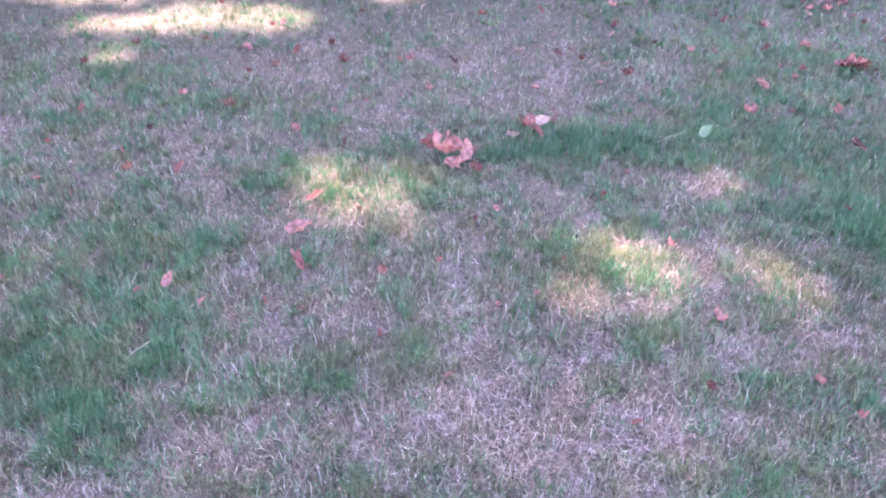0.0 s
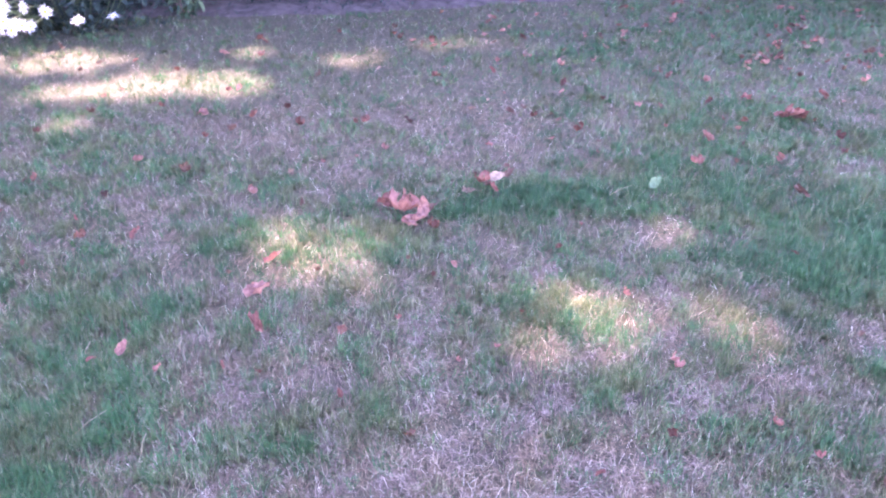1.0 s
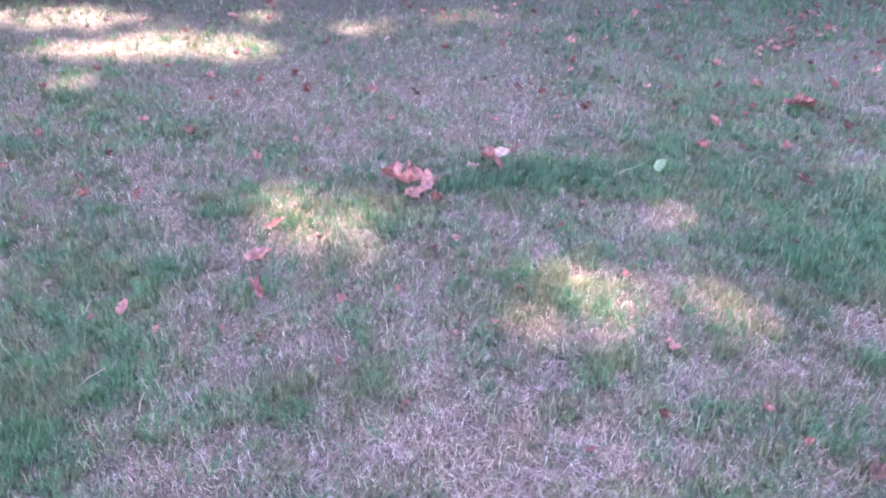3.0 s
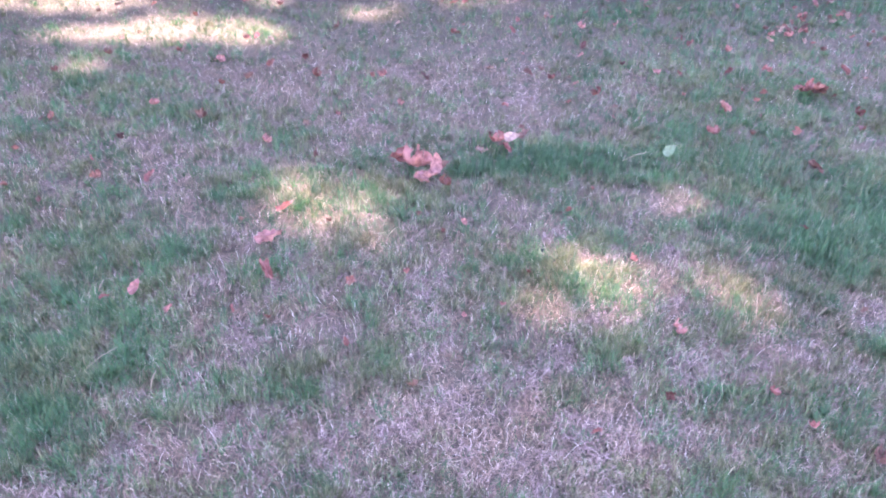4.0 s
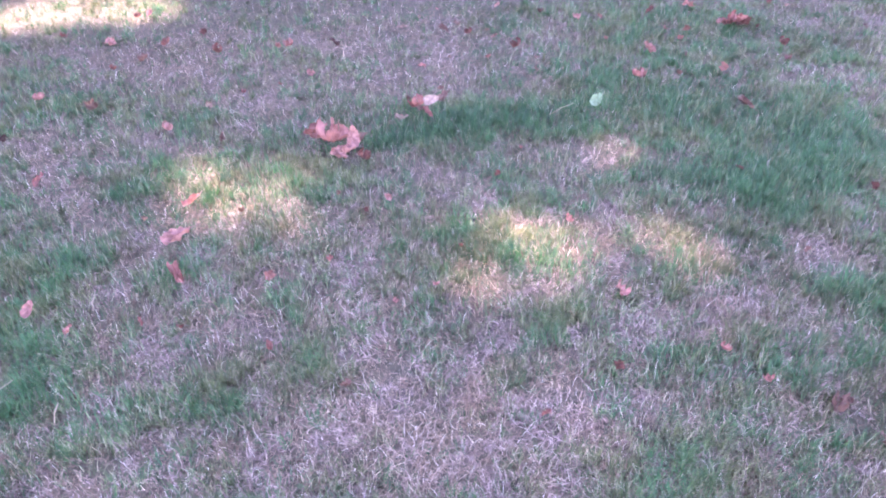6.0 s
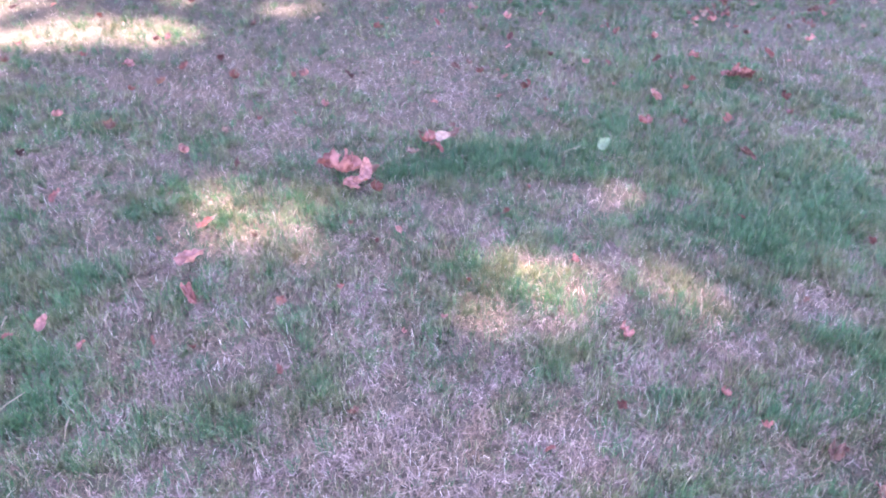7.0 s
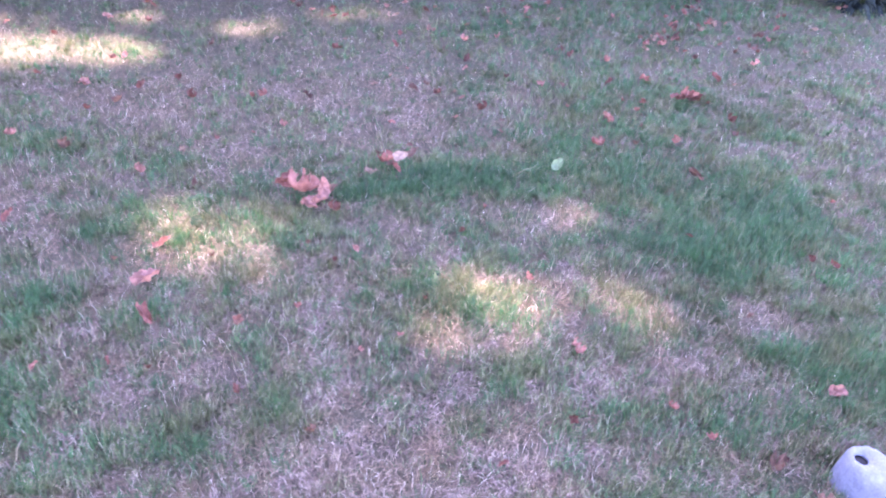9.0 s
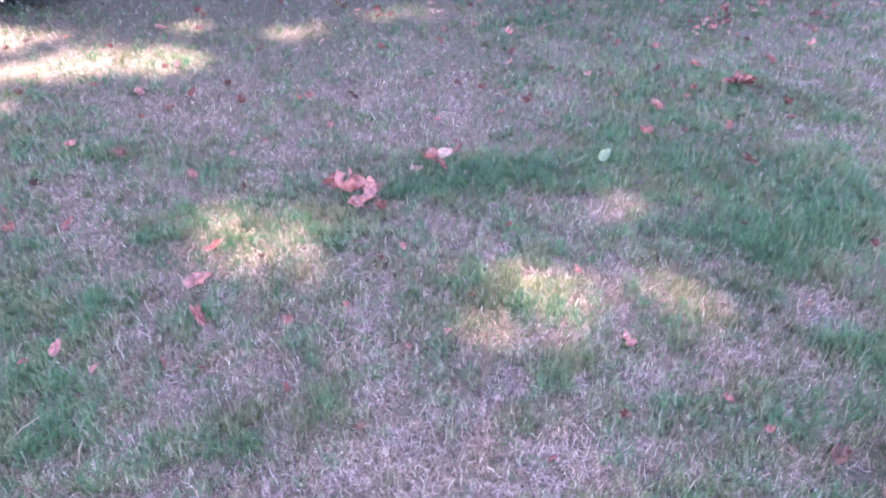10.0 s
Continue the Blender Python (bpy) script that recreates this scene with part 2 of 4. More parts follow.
def patches(x, y, table):
    """Sum of soft oval patches (x, y, half width, half depth, amount)."""
    s = np.zeros_like(x)
    for px, py, rx, ry, k in table:
        s += k * np.exp(-(((x - px) / rx) ** 2 + ((y - py) / ry) ** 2))
    return s


# ---- ground, bed and fence ----
FENCE_A, FENCE_SLOPE = Vector((0.53, 5.75, 0)), 0.075


def fence_y(x):
    return FENCE_A.y + (x - FENCE_A.x) * FENCE_SLOPE


bm = bmesh.new()
bmesh.ops.create_grid(bm, x_segments=8, y_segments=8, size=400)
ground = tagged(part("ground", bm, SOIL, None), "dry brown lawn soil under thin patchy grass", "ground", kind="structure")


def bed_front(x):
    """The lawn's far edge, where the bare soil of the flower bed begins."""
    w = np.maximum(x, -0.47)
    return 4.935 + 0.07 * w + 0.075 * w * w + 0.02 * np.sin(x * 3.1) + 0.02 * np.sin(x * 9.0 + 1)


# the bed: a low heap of bare soil between the lawn and the fence
xs = np.linspace(-5.5, 3.2, 120)
verts, faces = [], []
for k, x in enumerate(xs):
    f, b = float(bed_front(x)), fence_y(x) - 0.02
    for r in range(9):
        y = f + (b - f) * r / 8
        z = 0.004 + 0.045 * min(1, r / 3) * (0.6 + 0.8 * noise.noise((x * 3, y * 3, 0))) + 0.012 * noise.noise((x * 14, y * 14, 3))
        verts.append((x, y, max(0.003, z) if r else 0.002))
for k in range(len(xs) - 1):
    for r in range(8):
        o = k * 9 + r
        faces.append((o, o + 9, o + 10, o + 1))
tagged(mesh_object("flower_bed", verts, faces, BED, smooth=True), "bare dry purplish-brown soil of a flower bed along the fence", "flower bed", kind="structure")

# sunlit paving beyond the fence
bm = bmesh.new()
bmesh.ops.create_cube(bm, size=1)
bmesh.ops.scale(bm, vec=(16, 7, 0.06), verts=bm.verts)
pave = tagged(part("pavement", bm, CONCRETE, None), "pale sunlit concrete paving behind the white fence", "pavement", kind="structure")
turn = math.degrees(math.atan(FENCE_SLOPE))
pave.matrix_world = pose(FENCE_A.x, FENCE_A.y, 0, 0, 0, turn) @ pose(0, 3.65, -0.01)

# the fence: boards with narrow slits, a bottom rail that stands clear of the ground, posts behind
fence = thing("fence", pose(FENCE_A.x, FENCE_A.y, 0, 0, 0, turn), "white vinyl panel fence with a bottom rail above the ground", "fence")


def box(name, x0, x1, y0, y1, z0, z1, mat, parent, bevel=0.004, label=""):
    b = bmesh.new()
    bmesh.ops.create_cube(b, size=1)
    bmesh.ops.scale(b, vec=(x1 - x0, y1 - y0, z1 - z0), verts=b.verts)
    bmesh.ops.translate(b, vec=((x0 + x1) / 2, (y0 + y1) / 2, (z0 + z1) / 2), verts=b.verts)
    bmesh.ops.bevel(b, geom=b.edges[:], offset=bevel, segments=1, affect="EDGES")
    return part(name, b, mat, parent, label)


first = box("board", -0.141, 0.141, -0.011, 0.011, 0.125, 1.55, VINYL, fence)
for k in range(-20, 23):
    ob = first if k == 0 else new("board", first.data)
    ob.parent = fence
    ob.location.x = k * 0.29
box("bottom_rail", -5.8, 6.6, -0.024, 0.024, 0.085, 0.130, RAIL_SHADE, fence)
box("top_rail", -5.8, 6.6, -0.03, 0.03, 1.55, 1.62, VINYL, fence)
for k in range(-2, 3):
    box("post", k * 2.6 - 0.74, k * 2.6 - 0.65, 0.015, 0.10, -0.05, 1.66, VINYL, fence)

# an unseen dark wall, added to keep low sky light off the left lawn
box("unseen_wall", -4.30, -4.22, -4.0, fence_y(-4.2), 0.0, 1.9, UNSEEN_WALL, None)
tagged(bpy.data.objects["unseen_wall"], "unseen dark wall added to keep sky light off the left lawn", "wall", kind="structure")

# ---- the tree whose crown shades the lawn ----
tree = thing("tree", pose(2.025, 5.52, 0), "grey-barked garden tree with two dark scars on its trunk", "tree")
pts, rad = [], []
for k in range(21):
    z = k * 0.3
    pts.append((0.012 * math.sin(k), 0.05 * k * 0.3 + 0.01 * math.cos(k * 1.7), z - 0.05))
    rad.append(0.116 - 0.0025 * k + 0.03 * math.exp(-k * 1.6))
v, f = tube(pts, rad, 18)
v = [p + Vector((p.x, p.y, 0)).normalized() * 0.008 * noise.noise((p.x * 22, p.y * 22, p.z * 5)) for p in v]
mesh_object("trunk", v, f, BARK, tree, True)
for x, z, w, h in ((0.024, 0.140, 0.017, 0.056), (-0.044, 0.112, 0.011, 0.038)):
    b = bmesh.new()
    bmesh.ops.create_uvsphere(b, u_segments=14, v_segments=9, radius=1)
    bmesh.ops.scale(b, vec=(w, 0.026, h), verts=b.verts)
    bmesh.ops.translate(b, vec=(x, -0.114 + 5.0 * x * x, z), verts=b.verts)
    part("bark_scar", b, HOLLOW, tree, "dark oval scar in the bark")
limbs = []
for k in range(11):
    a, z0 = k * 2.4, 3.2 + 0.25 * k
    reach = 2.0 + 1.6 * rng.random()
    c = Vector((-3.0, 4.0, 0)) * 0.5 + Vector((math.cos(a), math.sin(a), 0)) * reach
    p0 = Vector((0, 0.05 * z0 * 0.9, z0))
    line = [p0 + c * s + Vector((0, 0, 5.4 * s ** 0.7)) + Vector((0.12 * math.sin(5 * s + k), 0.12 * math.cos(4 * s + k), 0)) for s in (0, 0.2, 0.4, 0.6, 0.8, 1)]
    mesh_object("limb", *tube(line, [0.06, 0.045, 0.034, 0.025, 0.016, 0.006], 7), BARK, tree, True)

# gaps in the crown let the sun down on these parts of the lawn
GLADES = [(-1.90, 4.13, 0.62, 0.21, 1.4), (-1.45, 3.64, 0.40, 0.16, 1.3), (-1.06, 3.79, 0.38, 0.17, 1.3), (-0.74, 3.64, 0.19, 0.12, 1.25), (-0.78, 4.21, 0.17, 0.16, 1.1),
          (-0.50, 4.09, 0.12, 0.12, 0.75), (-0.20, 3.99, 0.16, 0.13, 1.1), (-1.44, 3.26, 0.30, 0.12, 1.0), (0.45, 4.28, 0.28, 0.13, 0.85), (0.68, 3.97, 0.13, 0.08, 0.8),
          (-2.07, 4.44, 0.26, 0.10, 0.9), (0.23, 4.19, 0.13, 0.10, 0.75), (2.49, 4.89, 0.28, 0.12, 0.9)]
# smaller holes between the leaves dapple the nearer lawn: middle, half width and depth, how many, size
DAPPLES = [(-0.42, 2.30, 0.17, 0.10, 8, 0.038), (-0.25, 2.15, 0.26, 0.15, 30, 0.0415), (-0.09, 1.95, 0.13, 0.08, 8, 0.039), (0.38, 1.79, 0.17, 0.11, 10, 0.036), (0.66, 1.71, 0.36, 0.16, 32, 0.0375),
           (0.86, 1.55, 0.24, 0.13, 11, 0.037), (0.92, 1.43, 0.14, 0.09, 6, 0.035), (0.88, 2.17, 0.18, 0.05, 7, 0.038), (0.12, 1.14, 0.26, 0.11, 13, 0.036), (0.50, 1.62, 0.16, 0.08, 6, 0.034), (-1.16, 1.72, 0.16, 0.11, 8, 0.038), (2.50, 4.84, 0.20, 0.06, 12, 0.050), (0.79, 1.71, 0.15, 0.08, 7, 0.036)]
CELL = 0.075
gaps = np.random.default_rng(31)
gx, gy, gz = [], [], []
for layer in range(5):
    ix, iy = np.meshgrid(np.arange(-6.5, 7.5, CELL), np.arange(-3.2, 6.4, CELL))
    gx.append(ix.ravel() + gaps.uniform(0, CELL, ix.size))
    gy.append(iy.ravel() + gaps.uniform(0, CELL, ix.size))
    gz.append(gaps.uniform(8.4 + 0.65 * layer, 9.2 + 0.65 * layer, ix.size))
gx, gy, gz = np.concatenate(gx), np.concatenate(gy), np.concatenate(gz)
ok = (gy < 5.95 + (gx - 0.5) * 0.126 - 0.35) & (gaps.random(len(gx)) > patches(gx, gy, GLADES))
for px, py, rx, ry, count, size in DAPPLES:
    for k in range(count):
        a, r = 2.4 * k + gaps.normal(0, 0.3), 1.2 * ((k + 0.5) / count) ** 0.6
        ok &= np.hypot(gx - px - rx * r * math.cos(a), gy - py - ry * r * math.sin(a)) > size
gx, gy, gz = gx[ok], gy[ok], gz[ok]
leafpos = np.stack([gx + TO_SUN.x / TO_SUN.z * gz, gy + TO_SUN.y / TO_SUN.z * gz, gz], 1)
n = len(leafpos)
d = gaps.normal(size=(n, 3)) * (1, 1, 0.5)
d /= np.linalg.norm(d, axis=1)[:, None]
u = gaps.normal(size=(n, 3)) * 0.5 + (0, 0, 1)
u -= d * (u * d).sum(1)[:, None]
u /= np.linalg.norm(u, axis=1)[:, None]
size = gaps.uniform(0.10, 0.14, n)
leafpos = leafpos - d * (size * 0.45)[:, None] - np.array(tree.location)
crown = strips("crown", leafpos, d, u, size, gaps.uniform(0.075, 0.10, n), gaps.uniform(-0.3, 0, n), CANOPY, tree, 1.0)
tagged(crown, kind="stuff")

# ---- lawn grass ----
# green stretches of the lawn: middle, half width and depth, amount
LUSH = [(0.55, 2.43, 0.36, 0.12, 0.7), (0.24, 2.35, 0.13, 0.07, 0.4), (1.17, 2.50, 0.28, 0.19, 0.3), (1.53, 2.26, 0.34, 0.22, 0.3), (1.03, 2.01, 0.34, 0.13, 0.4), (1.24, 1.86, 0.24, 0.13, 0.45), (0.51, 2.11, 0.15, 0.13, 0.2),
        (0.38, 1.80, 0.12, 0.09, 0.2), (-0.94, 2.08, 0.12, 0.15, 0.3), (-0.65, 1.87, 0.14, 0.14, 0.25), (-0.47, 1.69, 0.12, 0.09, 0.15), (-0.66, 1.42, 0.045, 0.10, 0.4), (-0.76, 1.58, 0.05, 0.08, 0.35), (-0.24, 2.19, 0.12, 0.11, 0.3),
        (-0.57, 2.20, 0.09, 0.08, 0.25), (-0.71, 2.80, 0.27, 0.17, 0.2), (-1.09, 2.92, 0.23, 0.20, 0.25), (1.02, 4.03, 0.18, 0.18, 0.4), (0.97, 2.71, 0.13, 0.12, 0.3)]
LUSH += [(-0.24, 1.35, 0.08, 0.12, 0.2), (0.76, 1.27, 0.16, 0.10, 0.25), (1.02, 1.25, 0.16, 0.11, 0.3), (0.23, 1.34, 0.04, 0.10, 0.25), (-0.07, 1.51, 0.10, 0.08, 0.2), (1.58, 2.04, 0.2, 0.2, 0.4), (1.60, 2.90, 0.61, 0.32, 0.2),
         (1.95, 4.10, 1.1, 0.6, 0.22), (0.01, 1.82, 0.09, 0.10, 0.25), (-0.03, 2.08, 0.10, 0.12, 0.2), (0.59, 1.50, 0.09, 0.06, 0.2), (-0.85, 1.74, 0.07, 0.09, 0.3), (-0.98, 1.34, 0.26, 0.36, 0.28), (-0.66, 1.16, 0.20, 0.12, 0.30), (0.60, 1.74, 0.25, 0.09, 0.22), (1.30, 1.35, 0.12, 0.2, 0.25), (2.30, 4.70, 0.9, 0.45, 0.3), (1.30, 3.60, 0.5, 0.25, 0.15), (0.39, 1.67, 0.10, 0.06, 0.22)]
# stretches where only dead grass is left
WORN = [(-0.46, 3.15, 0.47, 0.23, 0.25), (0.44, 3.15, 0.22, 0.33, 0.35), (-0.30, 4.67, 1.2, 0.45, 0.35), (-0.27, 2.51, 0.09, 0.12, 0.4), (-0.75, 2.15, 0.10, 0.08, 0.4), (0.37, 2.15, 0.10, 0.08, 0.4), (0.80, 1.69, 0.12, 0.12, 0.3),
        (0.53, 1.62, 0.09, 0.08, 0.15), (0.65, 1.83, 0.08, 0.07, 0.25), (0.12, 1.42, 0.07, 0.13, 0.45), (-0.21, 1.48, 0.16, 0.10, 0.3), (0.52, 1.22, 0.06, 0.08, 0.5), (0.11, 1.22, 0.14, 0.06, 0.35), (-0.47, 1.25, 0.16, 0.09, 0.3),
        (0.88, 2.16, 0.15, 0.07, 0.4), (1.29, 1.59, 0.09, 0.12, 0.5), (0.05, 2.46, 0.12, 0.20, 0.15), (-0.39, 1.54, 0.12, 0.12, 0.25), (-1.46, 3.95, 0.6, 0.4, 0.35)]
WORN += [(-0.10, 3.35, 0.5, 0.4, 0.2), (-0.12, 1.17, 0.28, 0.12, 0.3), (0.50, 2.88, 0.35, 0.18, 0.2), (0.35, 1.16, 0.55, 0.13, 0.28), (-0.30, 1.62, 0.35, 0.10, 0.12), (-0.35, 2.75, 0.25, 0.12, 0.2)]
# small spots of bare soil
BARE = [(0.14, 1.36, 0.05, 0.04, 0.8), (-0.46, 1.19, 0.06, 0.04, 0.8), (0.58, 1.40, 0.04, 0.03, 0.6), (-0.31, 1.46, 0.05, 0.04, 0.6), (0.52, 1.23, 0.06, 0.04, 0.6),
        (1.28, 1.54, 0.06, 0.05, 0.5), (1.08, 1.06, 0.06, 0.05, 0.8), (1.13, 1.13, 0.05, 0.04, 0.6), (-0.18, 1.55, 0.04, 0.03, 0.7), (0.20, 1.24, 0.05, 0.03, 0.6), (-0.62, 2.02, 0.05, 0.04, 0.6), (0.05, 2.24, 0.06, 0.03, 0.6)]
POT_AT = (1.218, 1.050)


def lushness(x, y):
    n1, n2, n3 = value_noise(x, y, 0.42, 1), value_noise(x, y, 0.15, 2), value_noise(x, y, 0.055, 3)
    g = 0.56 + 0.26 * (n1 - 0.5) + 0.46 * (n2 - 0.5) + 0.60 * (n3 - 0.5)
    return np.clip(g + patches(x, y, LUSH) - 0.8 * patches(x, y, WORN), 0.05, 0.96)


def on_lawn(x, y):
    ok = (y < bed_front(x) + 0.03 * rng.normal(size=len(x))) | ((x > 1.75) & (y < 5.75))
    return ok & ((x - POT_AT[0]) ** 2 + (y - POT_AT[1]) ** 2 > 0.060 ** 2)


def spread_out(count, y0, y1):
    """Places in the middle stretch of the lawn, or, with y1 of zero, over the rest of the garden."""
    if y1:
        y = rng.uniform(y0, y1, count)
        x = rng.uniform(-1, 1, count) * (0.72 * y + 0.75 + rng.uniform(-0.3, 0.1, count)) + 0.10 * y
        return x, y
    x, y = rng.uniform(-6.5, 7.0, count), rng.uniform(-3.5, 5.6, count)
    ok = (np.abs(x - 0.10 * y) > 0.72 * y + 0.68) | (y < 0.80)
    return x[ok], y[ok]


def blades(name, x, y, z, a, lean, length, width, bend, mat, label):
    ok = on_lawn(x, y) & (rng.random(len(x)) > patches(x, y, BARE))
    x, y, z, a, lean, length, width, bend = (v[ok] for v in (x, y, z, a, lean, length, width, bend))
    d = np.stack([np.sin(lean) * np.cos(a), np.sin(lean) * np.sin(a), np.cos(lean)], 1)
    u = np.stack([-np.cos(lean) * np.cos(a), -np.cos(lean) * np.sin(a), np.sin(lean)], 1)
    return tagged(strips(name, np.stack([x, y, z], 1), d, u, length, width, bend, mat), label, "grass", "lawn", "stuff")


def green_tufts(count, y0, y1, coarse=1.0):
    """Upright green blades in tufts, thick where the lawn is lush and sparse where it is worn."""
    tx, ty = spread_out(count // 6, y0, y1)
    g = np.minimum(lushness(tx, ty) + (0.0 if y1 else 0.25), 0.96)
    keep = rng.random(len(tx)) < g ** 1.3
    tx, ty, g = tx[keep], ty[keep], g[keep]
    tall = rng.uniform(0.7, 1.3, len(tx)) * (1 + 0.55 * np.clip(patches(tx, ty, LUSH) - 0.3, 0, 0.7))
    k = np.repeat(np.arange(len(tx)), rng.poisson(3 + 6 * g))
    n = len(k)
    a = rng.uniform(0, 2 * math.pi, n)
    r = 0.010 * coarse * np.sqrt(rng.random(n))
    x, y = tx[k] + r * np.cos(a), ty[k] + r * np.sin(a)
    nap, tilt = rng.uniform(0, 2 * math.pi, len(tx))[k], np.abs(rng.normal(0.0, 0.32, len(tx)))[k]
    out = np.abs(rng.normal(0.12, 0.16, n)) + 12 * r / coarse
    b = a + rng.normal(0, 0.6, n)
    dx, dy = out * np.cos(b) + tilt * np.cos(nap), out * np.sin(b) + tilt * np.sin(nap)
    lean = np.minimum(np.hypot(dx, dy), 1.2)
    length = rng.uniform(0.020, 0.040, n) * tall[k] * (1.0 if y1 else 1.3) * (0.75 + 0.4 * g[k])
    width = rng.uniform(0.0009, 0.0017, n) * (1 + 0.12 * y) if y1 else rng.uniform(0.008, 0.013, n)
    az, bend = np.arctan2(dy, dx), -rng.uniform(0.05, 0.4, n)
    rich = rng.random(len(tx))[k] < 2.2 * patches(tx, ty, LUSH)[k] - 0.25
    for some, mat, label in ((~rich, GREEN, "short green lawn grass blades in patchy tufts"), (rich, EMERALD, "lush deep green lawn grass blades in thick tufts")):
        blades("lawn_grass", x[some], y[some], np.zeros(some.sum()), az[some], lean[some], length[some], width[some], bend[some], mat, label)


def thatch(count, y0, y1):
    """Dead blades lying flat and matted over the soil."""
    x, y = spread_out(count, y0, y1)
    keep = rng.random(len(x)) < 1.05 - 0.45 * lushness(x, y)
    x, y = x[keep], y[keep]
    n = len(x)
    lean = np.clip(rng.normal(1.15, 0.25, n), 0.5, 1.5)
    length, width = rng.uniform(0.012, 0.030, n), rng.uniform(0.0008, 0.0015, n) * (1 + 0.16 * y)
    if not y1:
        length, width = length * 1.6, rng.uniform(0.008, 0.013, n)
    blades("dry_grass", x, y, rng.uniform(0, 0.010, n), rng.uniform(0, 2 * math.pi, n), lean, length, width, -rng.uniform(-0.15, 0.3, n), THATCH, "dead brown grass blades matted flat in the lawn")


def dry_strands(count, y0, y1):
    """Thin pale dead strands that still stand or lean above the thatch."""
    x, y = spread_out(count, y0, y1)
    keep = rng.random(len(x)) < 1.0 - 0.7 * lushness(x, y)
    x, y = x[keep], y[keep]
    n = len(x)
    lean = np.where(rng.random(n) < 0.6, np.abs(rng.normal(0.3, 0.2, n)), np.abs(rng.normal(0.95, 0.3, n)))
    length, width = rng.uniform(0.012, 0.032, n), rng.uniform(0.0005, 0.0009, n) * (1 + 0.14 * y)
    blades("dry_grass", x, y, rng.uniform(0, 0.012, n), rng.uniform(0, 2 * math.pi, n), lean, length, width, -rng.uniform(-0.1, 0.5, n), STRAW, "thin pale dry grass strands standing above the thatch")


def glint_blades(count, y0, y1):
    """Single near-white blades above the rest, whose colour stands in for sun glints."""
    x, y = spread_out(count, y0, y1)
    n = len(x)
    blades("dry_grass", x, y, np.zeros(n), rng.uniform(0, 2 * math.pi, n), np.abs(rng.normal(0.1, 0.2, n)), rng.uniform(0.026, 0.040, n), rng.uniform(0.0005, 0.0008, n) * (1 + 0.12 * y),
           -rng.uniform(0.3, 0.8, n), GLINTS, "single near-white grass blades standing in for sun glints on the lawn")


for count, y0, y1 in ((360000, 0.75, 2.0), (260000, 2.0, 3.4), (210000, 3.4, 6.0)):
    green_tufts(count, y0, y1)
    thatch(int(count * 0.46), y0, y1)
    dry_strands(int(count * 0.14), y0, y1)
    glint_blades(int(count * 0.008), y0, y1)
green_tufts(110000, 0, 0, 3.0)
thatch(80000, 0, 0)


